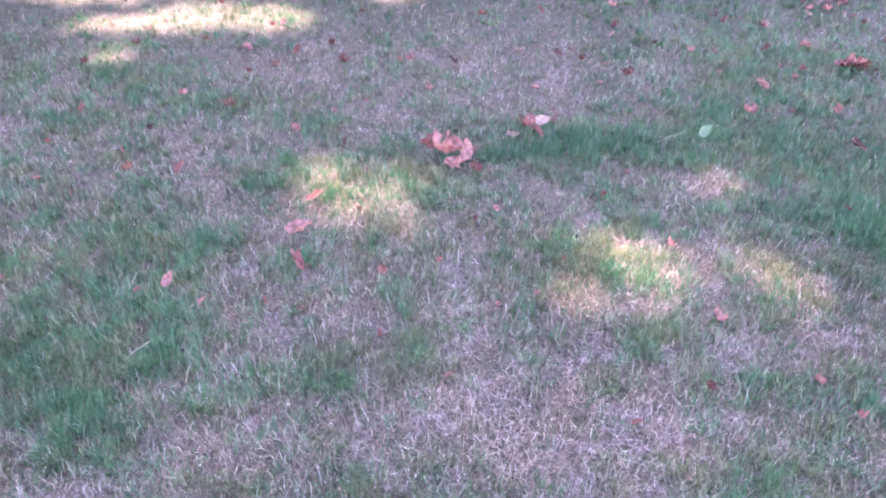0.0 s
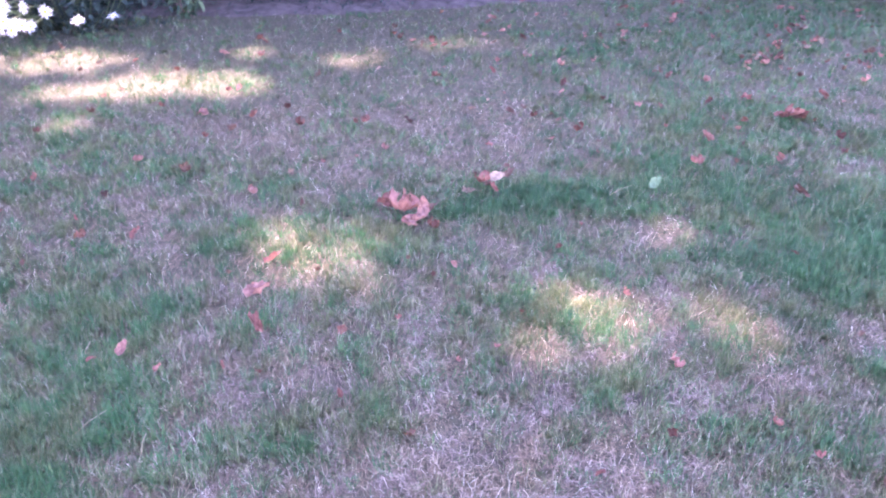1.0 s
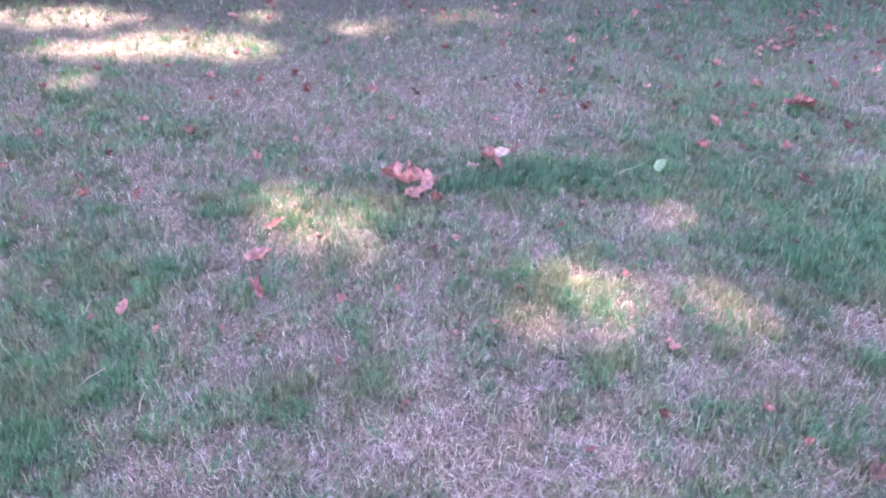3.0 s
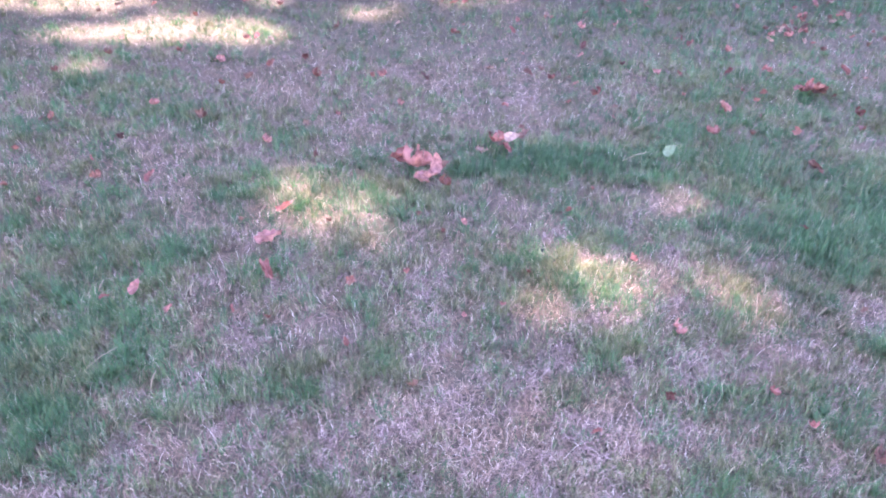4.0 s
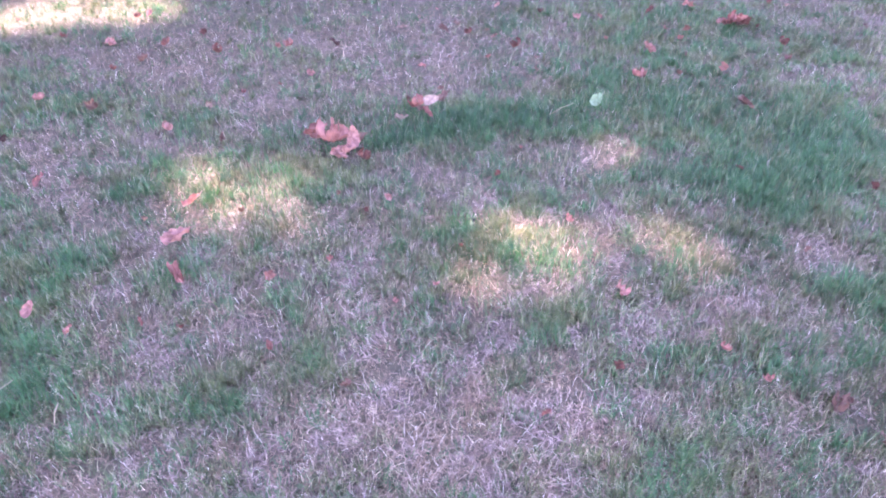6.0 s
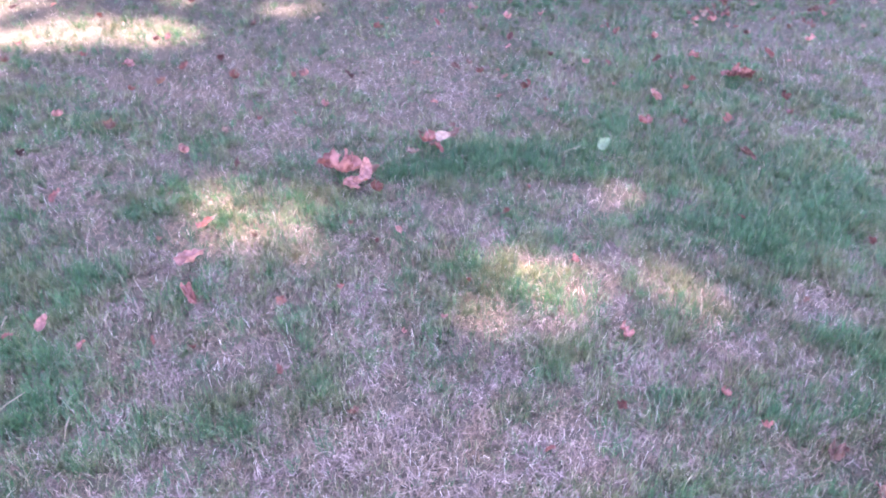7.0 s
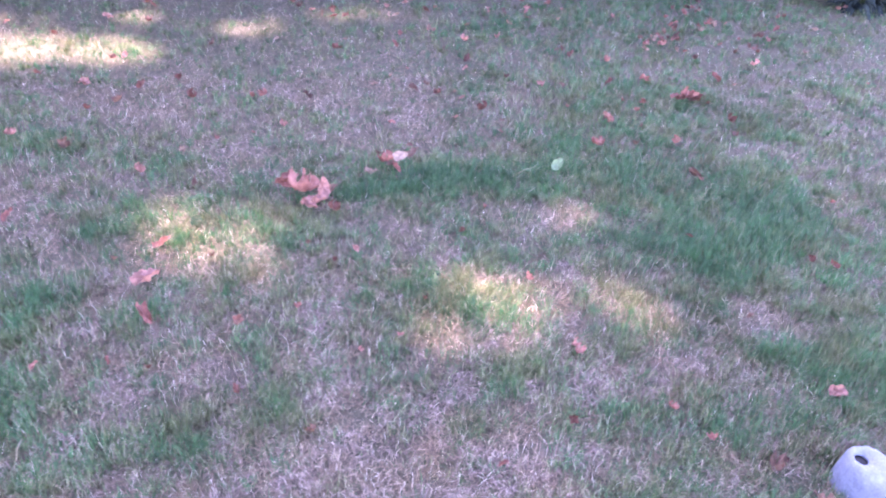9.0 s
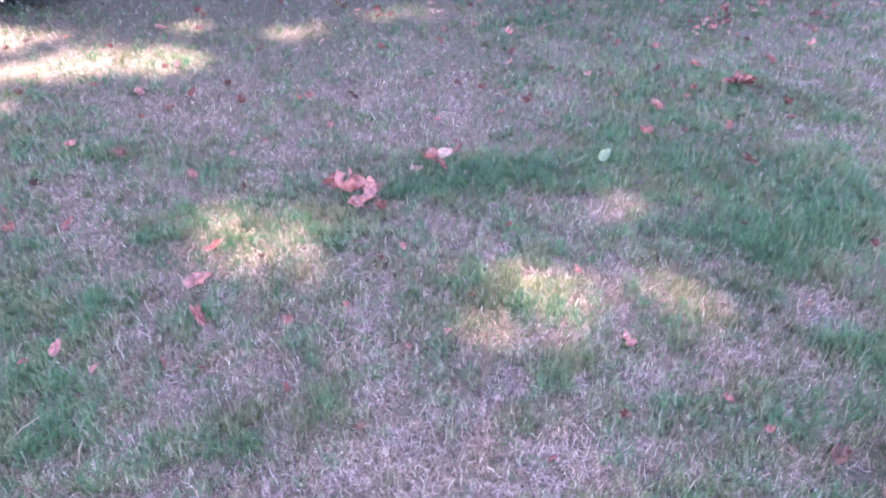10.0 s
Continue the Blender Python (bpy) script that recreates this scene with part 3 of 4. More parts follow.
# ---- fallen leaves ----
def leaf_mesh(name, form, mat, seed):
    """A leaf blade one unit long, lobed or oval, flat, curled or rolled."""
    r = random.Random(seed)
    seg, rings = (64, 7) if form == "cupped" else (40, 4)
    lobed = form in ("lobed", "curled")
    crumple = 0.45 if form == "oval" else 1.0
    verts, faces = [(0.0, 0.0, 0.0)], []
    for q in range(1, rings + 1):
        for s in range(seg):
            a = 2 * math.pi * s / seg
            if form == "cupped":
                # dried lobes that curl up and in over the middle of the leaf
                tooth = abs(math.cos(2.5 * a)) ** 1.1
                reach = (0.26 + 0.32 * tooth + 0.10 * noise.noise((1.6 * math.cos(a) + seed, 1.6 * math.sin(a), 0.3)) + 0.02 * math.cos(13 * a + seed)) * q / rings
                curl = 2.6 + 3.4 * noise.noise((1.3 * math.cos(a) - seed, 1.3 * math.sin(a), 5.1)) + 1.2 * tooth
                curl = math.copysign(max(abs(curl), 0.4), curl)
                out_r, up = math.sin(curl * reach) / curl, (1 - math.cos(curl * reach)) / abs(curl)
                side = a + 0.5 * reach * noise.noise((2.0 * a, seed, 2.0))
                up += 0.22 * reach * noise.noise((7 * a, 4 * reach, seed)) + 0.09 * noise.noise((math.cos(a) * reach * 14, math.sin(a) * reach * 14, seed))
                verts.append((out_r * math.cos(side), out_r * math.sin(side), up))
                continue
            if lobed:
                tooth = abs(math.cos(2.5 * a)) ** 0.7
                reach = 0.32 + 0.17 * tooth * (0.8 + 0.2 * math.cos(a)) + 0.09 * noise.noise((2.2 * math.cos(a) + seed, 2.2 * math.sin(a), 1.7)) + 0.025 * math.cos(11 * a + seed)
                x, y = reach * math.cos(a), reach * math.sin(a) * 1.02
            else:
                x = 0.5 * math.cos(a)
                y = 0.30 * math.sin(a) * (1 - 0.35 * math.cos(a)) + 0.012 * math.sin(13 * a)
            verts.append((x * q / rings, y * q / rings, 0.0))
    for s in range(seg):
        t = (s + 1) % seg
        faces.append((0, 1 + s, 1 + t))
        for q in range(rings - 1):
            o = 1 + q * seg
            faces.append((o + s, o + seg + s, o + seg + t, o + t))
    bend = {"lobed": 2.4, "oval": 2.4, "curled": 4.4, "rolled": 6.4, "cupped": 1.0}[form] * r.uniform(0.8, 1.2)
    tilt = r.uniform(-0.5, 0.5)
    ca, sa = math.cos(tilt), math.sin(tilt)
    out = []
    for x, y, z in () if form == "cupped" else verts:
        u, w = x * ca + y * sa, -x * sa + y * ca
        k = bend * (1 + 0.5 * u)
        z = (1 - math.cos(k * w)) / k + 0.35 * u * u * r.uniform(0.97, 1.03)
        w2 = math.sin(k * w) / k
        z += crumple * 0.24 * noise.noise((x * 4 + seed, y * 4, 0)) + crumple * 0.13 * noise.noise((x * 9 + seed, y * 9, 0)) + 0.05 * noise.noise((x * 22 + seed, y * 22, 0)) + 0.03 * abs(math.sin(5 * math.atan2(y, x) / 2)) * math.hypot(x, y)
        out.append((u * ca - w2 * sa, u * sa + w2 * ca, z))
    me = bpy.data.meshes.new(name)
    me.from_pydata(out or verts, [], faces)
    me.polygons.foreach_set("use_smooth", [True] * len(me.polygons))
    me.materials.append(mat)
    me.update()
    return me


LEAF_WORDS = {"orange": (ORANGE, "orange-brown"), "red": (RED, "dull red-brown"), "pale": (PALE, "pale bleached"), "brown": (BROWN, "dark brown withered"),
              "pink": (PINK, "pinkish buff"), "green": (FRESH, "fresh light green")}
FORM_WORDS = {"lobed": "lobed", "oval": "oval", "curled": "curled lobed", "rolled": "rolled-up", "cupped": "dried cupped"}
leaf_data = {}
stalk_data = bpy.data.meshes.new("stalk")
v, f = tube([(0.42, 0, 0.06), (0.6, 0.01, 0.05), (0.8, 0.05, 0.01)], [0.018, 0.014, 0.012], 5)
stalk_data.from_pydata([tuple(p) for p in v], [], f)
stalk_data.materials.append(DARKTWIG)


def fallen(colour, form, x, y, size, rz, z=0.022, rx=0.0, ry=0.0, spin=0.0):
    key = (colour, form, int(rz) % 2)
    if key not in leaf_data:
        leaf_data[key] = leaf_mesh("fallen_leaf", form, LEAF_WORDS[colour][0], 11 * len(leaf_data) + 3)
    ob = new("fallen_leaf", leaf_data[key])
    ob.matrix_world = pose(x, y, z, rx, ry, rz) @ pose(0, 0, 0, 0, 0, spin) @ Matrix.Scale(size, 4)
    tagged(ob, f"{LEAF_WORDS[colour][1]} {FORM_WORDS[form]} fallen leaf lying in the grass", "leaf", "fallen leaves")
    st = new("stalk", stalk_data)
    st.parent = ob
    return ob


ORANGE_AT = [(-2.210, 4.318), (-1.350, 4.014), (-1.052, 3.375), (-0.786, 3.539), (-0.743, 3.586), (-0.709, 4.056), (0.196, 3.676), (0.477, 3.731), (0.823, 3.749), (1.846, 3.702),
             (2.218, 3.993), (1.927, 3.269), (1.127, 2.638), (1.263, 2.855), (2.196, 3.410), (-0.856, 2.268), (0.012, 1.745), (-0.775, 1.606), (0.663, 1.825),
             (1.570, 3.251), (0.934, 1.191), (0.441, 1.167), (1.156, 2.646)]
RED_AT = [(-1.103, 3.856), (-1.496, 3.108), (-0.619, 3.238), (-0.483, 3.329), (-0.411, 3.129), (-0.321, 4.436), (0.592, 3.123), (0.759, 2.961), (0.792, 3.523), (1.316, 3.575),
          (1.380, 3.208), (1.465, 2.996), (1.720, 3.035), (1.645, 3.031), (1.462, 2.635), (1.775, 2.817), (1.736, 2.684), (0.127, 2.213), (0.115, 1.952),
          (1.229, 1.994), (-0.132, 1.449), (0.517, 2.071), (-1.015, 2.236), (1.561, 1.831), (1.627, 1.808), (1.244, 2.846), (0.631, 1.280)]
PALE_AT = [(-1.298, 3.603), (-0.393, 2.649), (0.415, 3.336), (0.334, 3.243), (0.676, 3.931), (0.489, 4.180), (0.529, 4.175), (1.107, 4.018), (1.395, 4.087), (1.714, 3.617),
           (1.892, 3.639), (-0.088, 3.793), (2.560, 3.577), (2.841, 3.938)]
BROWN_AT = [(-1.841, 4.303), (-1.590, 3.900), (-1.535, 4.021), (-1.343, 3.326), (-0.683, 3.099), (0.051, 3.135), (0.138, 4.195), (0.027, 4.278), (0.503, 3.199), (1.922, 3.888),
            (1.928, 3.501), (2.265, 4.237), (1.281, 2.608), (2.197, 3.601), (-0.322, 2.431), (0.044, 2.046), (-0.232, 2.000), (-1.035, 2.516), (-0.377, 3.728),
            (0.928, 3.304), (1.753, 3.798), (1.069, 1.108), (1.422, 2.365), (-0.790, 2.696)]
PINK_AT = [(-1.352, 3.524), (-0.850, 3.287), (-0.991, 2.802), (-0.519, 2.525), (-0.174, 3.132), (-0.123, 3.107), (-0.279, 2.743), (-0.597, 1.568), (0.163, 1.568), (1.458, 3.465),
           (1.063, 3.194), (1.009, 3.830), (-0.042, 2.859), (1.836, 2.156), (0.876, 1.292)]
pick = random.Random(5)
for colour, spots in (("orange", ORANGE_AT), ("red", RED_AT), ("pale", PALE_AT), ("brown", BROWN_AT), ("pink", PINK_AT)):
    for x, y in spots:
        form = pick.choice(("curled", "cupped", "cupped", "rolled", "rolled") if colour != "pale" else ("cupped", "rolled"))
        size = pick.uniform(0.04, 0.068) * (0.6 if y < 2.2 else 1.0 if y < 3.2 else 0.92) * (0.75 if colour == "pale" else 1.0)
        fallen(colour, form, x, y, size, pick.uniform(0, 360), pick.uniform(0.020, 0.032) + 0.014 * float(lushness(np.array([x]), np.array([y]))[0]), pick.uniform(-40, 40), pick.uniform(-40, 40))
# farther leaves, thinner on the ground, below the tree and along the bed
for k in range(46):
    x, y = pick.uniform(0.4, 3.3), pick.uniform(4.1, 5.2)
    if k % 4 == 0:
        x, y = pick.uniform(-1.2, 1.0), pick.uniform(4.1, 4.8)
    fallen(pick.choice(("orange", "red", "brown", "pink", "red", "orange")), pick.choice(("lobed", "curled", "rolled", "oval")), x, y, pick.uniform(0.03, 0.058),
           pick.uniform(0, 360), 0.034, pick.uniform(-35, 35), pick.uniform(-35, 35))
# crumbled bits of leaf among the grass
for k in range(70):
    x, y = (pick.uniform(0.2, 2.8), pick.uniform(2.7, 5.0)) if k < 46 else (pick.uniform(-1.4, 1.4), pick.uniform(1.1, 3.4))
    fallen(pick.choice(("orange", "red", "brown", "pink", "brown")), pick.choice(("curled", "rolled", "lobed")), x, y, pick.uniform(0.018, 0.04), pick.uniform(0, 360),
           pick.uniform(0.024, 0.034), pick.uniform(-40, 40), pick.uniform(-40, 40))
# small heaps of withered leaves
for x, y, many in ((2.17, 5.26, 3), (2.28, 5.30, 3), (2.45, 4.92, 5), (2.30, 4.30, 4), (2.28, 4.05, 3), (2.17, 3.95, 4), (2.05, 3.96, 3), (1.88, 3.82, 4), (1.78, 3.76, 4), (1.93, 3.77, 3), (1.76, 4.95, 2), (1.61, 4.48, 3), (1.42, 4.76, 3), (-0.03, 4.50, 2), (0.15, 4.23, 2), (2.45, 3.82, 4), (2.72, 4.12, 3), (2.30, 3.62, 3), (2.62, 3.95, 2)):
    for k in range(many):
        fallen(pick.choice(("orange", "red", "brown", "pink", "red", "pale")), pick.choice(("curled", "rolled", "rolled", "cupped")), x + pick.uniform(-0.05, 0.05), y + pick.uniform(-0.04, 0.04), pick.uniform(0.03, 0.055),
               pick.uniform(0, 360), pick.uniform(0.025, 0.045), pick.uniform(-40, 40), pick.uniform(-40, 40))
# the larger leaves, one by one
fallen("orange", "cupped", 0.020, 2.352, 0.148, 140, 0.034, 16, 6)
fallen("orange", "rolled", -0.028, 2.378, 0.080, 158, 0.056, 10, 24)
fallen("orange", "rolled", -0.020, 2.362, 0.060, 140, 0.046, -10, 16)
fallen("pink", "oval", 0.094, 2.322, 0.072, 12, 0.060, 70, 8, 95)
fallen("brown", "rolled", 0.122, 2.330, 0.055, 20, 0.045, 20, -30)
fallen("pink", "rolled", 0.066, 2.282, 0.078, 12, 0.032, -12, 0)
fallen("pink", "rolled", 0.048, 2.265, 0.060, -25, 0.028, 10, 10)
fallen("orange", "cupped", 0.315, 2.520, 0.085, 30, 0.042, -20, 12)
fallen("brown", "rolled", 0.335, 2.505, 0.06, 70, 0.04, 0, 10)
fallen("pale", "oval", 0.368, 2.530, 0.06, 8, 0.056, 44, -8)
fallen("brown", "rolled", 0.420, 2.555, 0.06, 40, 0.055, 0, -25)
fallen("orange", "rolled", 0.352, 2.478, 0.05, -60, 0.035, 0, 20)
fallen("pale", "rolled", 0.265, 2.485, 0.05, 8, 0.02)
fallen("green", "oval", 0.905, 2.400, 0.060, 10, 0.078, 42, 5, 30)
fallen("pink", "rolled", -0.397, 1.906, 0.085, 15, 0.033, 10, -18)
fallen("orange", "rolled", -0.378, 1.743, 0.07, -58, 0.032, 0, 18)
fallen("pink", "oval", -0.712, 1.655, 0.046, 0, 0.04, 40, 0, 70)
fallen("orange", "rolled", -0.376, 2.068, 0.06, 40, 0.036, 0, -15)
fallen("orange", "curled", 0.711, 1.516, 0.062, 70, 0.03, 40, 20)
fallen("pink", "curled", 1.311, 1.300, 0.055, -25, 0.03, 25, 10)
fallen("orange", "cupped", 1.672, 3.047, 0.085, 5, 0.042, 25, 5)
fallen("orange", "rolled", 1.712, 3.040, 0.075, 20, 0.045, 5, 12)
fallen("pink", "rolled", 1.640, 3.040, 0.065, -15, 0.040, 0, -14)
fallen("brown", "rolled", 1.690, 3.020, 0.055, 60, 0.036, 10, 8)
fallen("brown", "curled", 1.050, 1.110, 0.065, 20, 0.022, 0, 0)
fallen("brown", "lobed", 1.100, 0.995, 0.065, 100, 0.02, 5, 0)

# loose cut stalks of grass lying on the lawn
for x, y, length, rz, up in ((-0.713, 1.399, 0.085, 38, 16), (-0.567, 1.322, 0.045, 75, 40), (-0.806, 1.659, 0.05, 62, 45), (-0.565, 1.669, 0.04, 70, 50), (0.805, 2.452, 0.10, 18, 12)):
    dx, dz = math.cos(radians(up)) * length, math.sin(radians(up)) * length
    ob = mesh_object("grass_stalk", *tube([(-dx / 2, 0, 0.012), (0, 0.003, 0.016 + dz / 2), (dx / 2, 0, 0.014 + dz)], [0.0016, 0.0014, 0.0008], 5), STRAW, None, True)
    ob.matrix_world = pose(x, y, 0, 0, 0, rz)
    tagged(ob, "long pale dry grass stalk lying on the lawn", "grass stalk", "loose stalks")


# ---- plants ----
def diamonds(name, root, direc, up, length, width, fold, mat, parent):
    """Many folded leaves in one mesh, each from its root along direc."""
    n = len(root)
    direc = direc / (np.linalg.norm(direc, axis=1)[:, None] + 1e-9)
    side = np.cross(direc, up)
    side /= np.linalg.norm(side, axis=1)[:, None] + 1e-9
    nrm = np.cross(side, direc)
    L, W = length[:, None], width[:, None]
    v = np.empty((n, 6, 3), np.float32)
    v[:, 0] = root
    v[:, 1] = root + direc * L * 0.35 + side * W * 0.5 + nrm * W * fold
    v[:, 2] = root + direc * L * 0.35 - side * W * 0.5 + nrm * W * fold
    v[:, 3] = root + direc * L * 0.70 + side * W * 0.38 + nrm * (W * fold - L * 0.05)
    v[:, 4] = root + direc * L * 0.70 - side * W * 0.38 + nrm * (W * fold - L * 0.05)
    v[:, 5] = root + direc * L - nrm * L * 0.16
    pat = [(0, 1, 2), (1, 3, 4, 2), (3, 5, 4)]
    faces = [tuple(k * 6 + i for i in q) for k in range(n) for q in pat]
    ob = mesh_object(name, v.reshape(-1, 3), faces, mat, parent)
    return tagged(ob, kind="stuff")


def unit(a):
    return a / (np.linalg.norm(a, axis=1)[:, None] + 1e-9)


def spike(parent, p, direc, length, mat=PURPLE):
    """A tapering flower spike of small florets."""
    g = np.random.default_rng(int(abs(p[0]) * 1000) + 1)
    n = 110
    s = g.random(n)
    d = np.array(Vector(direc).normalized())
    out = g.normal(size=(n, 3))
    out -= d * (out @ d)[:, None]
    out = unit(out)
    root = np.array(p) + d * (s * length)[:, None]
    return diamonds("flower_spike", root, out + d * 0.5, np.tile([0.1, 0.2, 1.0], (n, 1)), 0.026 * (1.15 - s), 0.017 * (1.1 - 0.6 * s), 0.2, mat, parent)


def bush(name, x, y, label, category, seed, stems=14, height=0.9, spread=0.45, leaf=(0.09, 0.022), per=26, droop=0.5, mat=FOLIAGE, wood=DARKTWIG, spikes=(), low=0.05, fill=0, wide=0.34, base=0.06):
    """Arching stems from one root, leaves in pairs along them, flower spikes at some ends."""
    g = np.random.default_rng(seed)
    ob = thing(name, pose(x, y, 0), label, category)
    roots, dirs = [], []
    for k in range(stems):
        a = 2 * math.pi * (k + g.random() * 0.7) / stems
        r, h = spread * g.uniform(0.35, 1.0), height * g.uniform(0.6, 1.0)
        end = Vector((math.cos(a) * r, math.sin(a) * r * 0.75, 0))
        line = []
        for q in range(7):
            s = q / 6
            line.append(Vector((0.03 * math.cos(a), 0.03 * math.sin(a), 0.0)) + end * s ** 1.3 + Vector((0, 0, h * math.sin(s * (1.3 + droop * 0.7)) / math.sin(min(1.57, 1.3 + droop * 0.7)))))
        mesh_object("stem", *tube(line, [0.009, 0.008, 0.007, 0.006, 0.004, 0.003, 0.002], 5), wood, ob, True)
        for q in range(per):
            s = g.uniform(low, 1.0) * 6
            i = min(5, int(s))
            p = line[i].lerp(line[i + 1], s - i)
            along = (line[i + 1] - line[i]).normalized()
            b = g.uniform(0, 2 * math.pi)
            o = Vector((math.cos(b), math.sin(b), -droop * g.uniform(0.4, 1.6)))
            roots.append(p)
            dirs.append(o + along * 0.3)
    for k in range(fill // 50):
        a, r, h = g.uniform(0, 2 * math.pi), wide * math.sqrt(g.random()), g.uniform(0, 1) ** 1.3
        c = np.array([math.cos(a) * r * (0.75 + 0.4 * h), math.sin(a) * r * 0.6, base + (height - base) * h])
        for q in range(50):
            o = g.normal(0, 0.07, 3) * (1, 1, 1.2)
            p = c + o
            p[2] = max(0.01 + 0.04 * g.random(), p[2])
            roots.append(Vector(p))
            dirs.append(Vector((o[0] * 9 + c[0], o[1] * 9 - 0.2, -droop * g.uniform(0.3, 1.6))))
    n = len(roots)
    ups = g.normal(size=(n, 3)) * 0.35 + (0, 0, 1)
    diamonds("foliage", np.array(roots), np.array(dirs), ups, leaf[0] * g.uniform(0.6, 1.2, n), leaf[1] * g.uniform(0.7, 1.25, n), 0.12, mat, ob)
    for sx, sy, sz, dx, dz, length in spikes:
        spike(ob, (sx - x, sy - y, sz), (dx, -0.2, dz), length)
        foot = Vector((sx - x, sy - y, sz))
        mesh_object("flower_stem", *tube([foot * 0.35 + Vector((0, 0, 0.02)), foot * 0.75 + Vector((0, 0, 0.05)), foot], [0.004, 0.003, 0.002], 5), STEM, ob, True)
    return ob


# flower bed, from the daisies along to the far shrubs
bush("butterfly_bush", -1.074, 5.242, "butterfly bush with grey-green leaves and drooping purple flower spikes", "shrub", 21, 20, 0.95, 0.55, (0.040, 0.010), 80, 0.75, GREYLEAF, fill=9500, wide=0.44, base=0.21,
     spikes=((-1.044, 4.896, 0.50, 0.1, -1, 0.10), (-0.916, 4.912, 0.42, 0.3, -1, 0.09), (-1.280, 4.986, 0.24, 0.2, -1, 0.08), (-1.738, 5.060, 0.30, 0.1, -1, 0.12), (-1.540, 5.037, 0.46, 0.2, -1, 0.08)), low=0.15)
bush("butterfly_bush", -1.312, 4.969, "small butterfly bush seedling with pale grey-green leaves and purple spikes", "shrub", 22, 10, 0.18, 0.13, (0.075, 0.026), 16, 0.7, FOLIAGE,
     spikes=((-1.453, 4.964, 0.14, -0.5, 0.9, 0.05), (-1.172, 4.932, 0.14, 0.1, 1, 0.08)))
bush("garden_shrub", -1.726, 5.322, "dense dark green garden shrub behind the daisies", "shrub", 23, 16, 0.85, 0.45, (0.045, 0.014), 80, 0.4, DARKLEAF, fill=5000, wide=0.40)
bush("garden_shrub", -0.440, 5.300, "tall dark shrub with shadowed drooping foliage", "shrub", 24, 20, 1.0, 0.48, (0.038, 0.011), 90, 0.7, DARKLEAF, low=0.1, fill=8500, wide=0.40, base=0.12)
bush("garden_shrub", -0.079, 5.310, "dark arching shrub with hanging green leaves", "shrub", 25, 20, 1.0, 0.42, (0.040, 0.011), 90, 0.8, DARKLEAF, low=0.12, fill=8000, wide=0.34, base=0.12)
bush("garden_shrub", 0.196, 5.270, "arching shrub with light grey-green leaves hanging to the soil", "shrub", 26, 18, 0.95, 0.34, (0.055, 0.015), 70, 0.9, FOLIAGE, low=0.05, fill=4200, wide=0.24, base=0.10)
bush("hedge_shrub", 2.430, 5.720, "dense dark hedge shrub close behind the tree trunk", "shrub", 30, 18, 1.0, 0.5, (0.050, 0.020), 90, 0.5, DARKLEAF, fill=5200, wide=0.40, base=0.02)
bush("hedge_shrub", 2.780, 5.640, "dense dark hedge shrub beside the tree trunk", "shrub", 31, 18, 1.0, 0.5, (0.050, 0.020), 90, 0.5, DARKLEAF, fill=5200, wide=0.48, base=0.02)
bush("hedge_shrub", 3.200, 5.600, "dense dark hedge shrub in deep shade", "shrub", 32, 18, 1.0, 0.55, (0.050, 0.020), 90, 0.5, DARKLEAF, fill=5200, wide=0.48, base=0.02)
bush("hedge_shrub", 3.791, 5.613, "dense dark hedge shrub in deep shade", "shrub", 33, 18, 1.0, 0.6, (0.050, 0.020), 90, 0.5, DARKLEAF, fill=5200, wide=0.48, base=0.02)
bush("hedge_shrub", 3.531, 5.047, "leafy dark green shrub at the lawn's edge", "shrub", 34, 16, 0.75, 0.42, (0.09, 0.035), 50, 0.7, FOLIAGE, fill=1600, wide=0.36, base=0.05)

bush("garden_shrub", 3.50, 4.46, "low dark shrub with narrow pale-edged leaves beside the lawn", "shrub", 36, 12, 0.34, 0.34, (0.09, 0.018), 26, 0.4, SHADELEAF, STEM, fill=900, wide=0.26, base=0.03)
# a half-bare shrub with pale twigs
bare = bush("half_bare_shrub", 2.981, 5.016, "half-bare shrub with pale arching twigs and yellow-green leaves", "shrub", 35, 6, 0.28, 0.2, (0.08, 0.035), 16, 0.7, GREYLEAF)
for dx, dy, h in ((-0.08, 0.02, 0.62), (-0.03, 0.0, 0.66), (0.05, -0.02, 0.60), (0.16, 0.03, 0.55), (0.24, 0.0, 0.40), (0.30, 0.05, 0.32)):
    line = [Vector((0.02 * math.copysign(1, dx) + dx * s ** 1.4 * 1.6, dy * s, h * s)) + Vector((0.015 * math.sin(6 * s + dx * 20), 0, 0)) for s in (0, 0.2, 0.4, 0.6, 0.8, 1)]
    mesh_object("twig", *tube(line, [0.0045, 0.004, 0.0034, 0.003, 0.0025, 0.0015], 6), TWIG, bare, True)

bush("garden_shrub", -2.50, 5.15, "thin upright shrub with narrow leaves before the fence", "shrub", 27, 16, 0.75, 0.40, (0.06, 0.012), 30, 0.2, GREYLEAF, STEM, fill=500, wide=0.42, base=0.05)
bush("garden_shrub", -2.05, 5.20, "thin upright shrub with narrow leaves before the fence", "shrub", 28, 16, 0.7, 0.40, (0.06, 0.012), 34, 0.2, GREYLEAF, STEM, fill=600, wide=0.38, base=0.05)

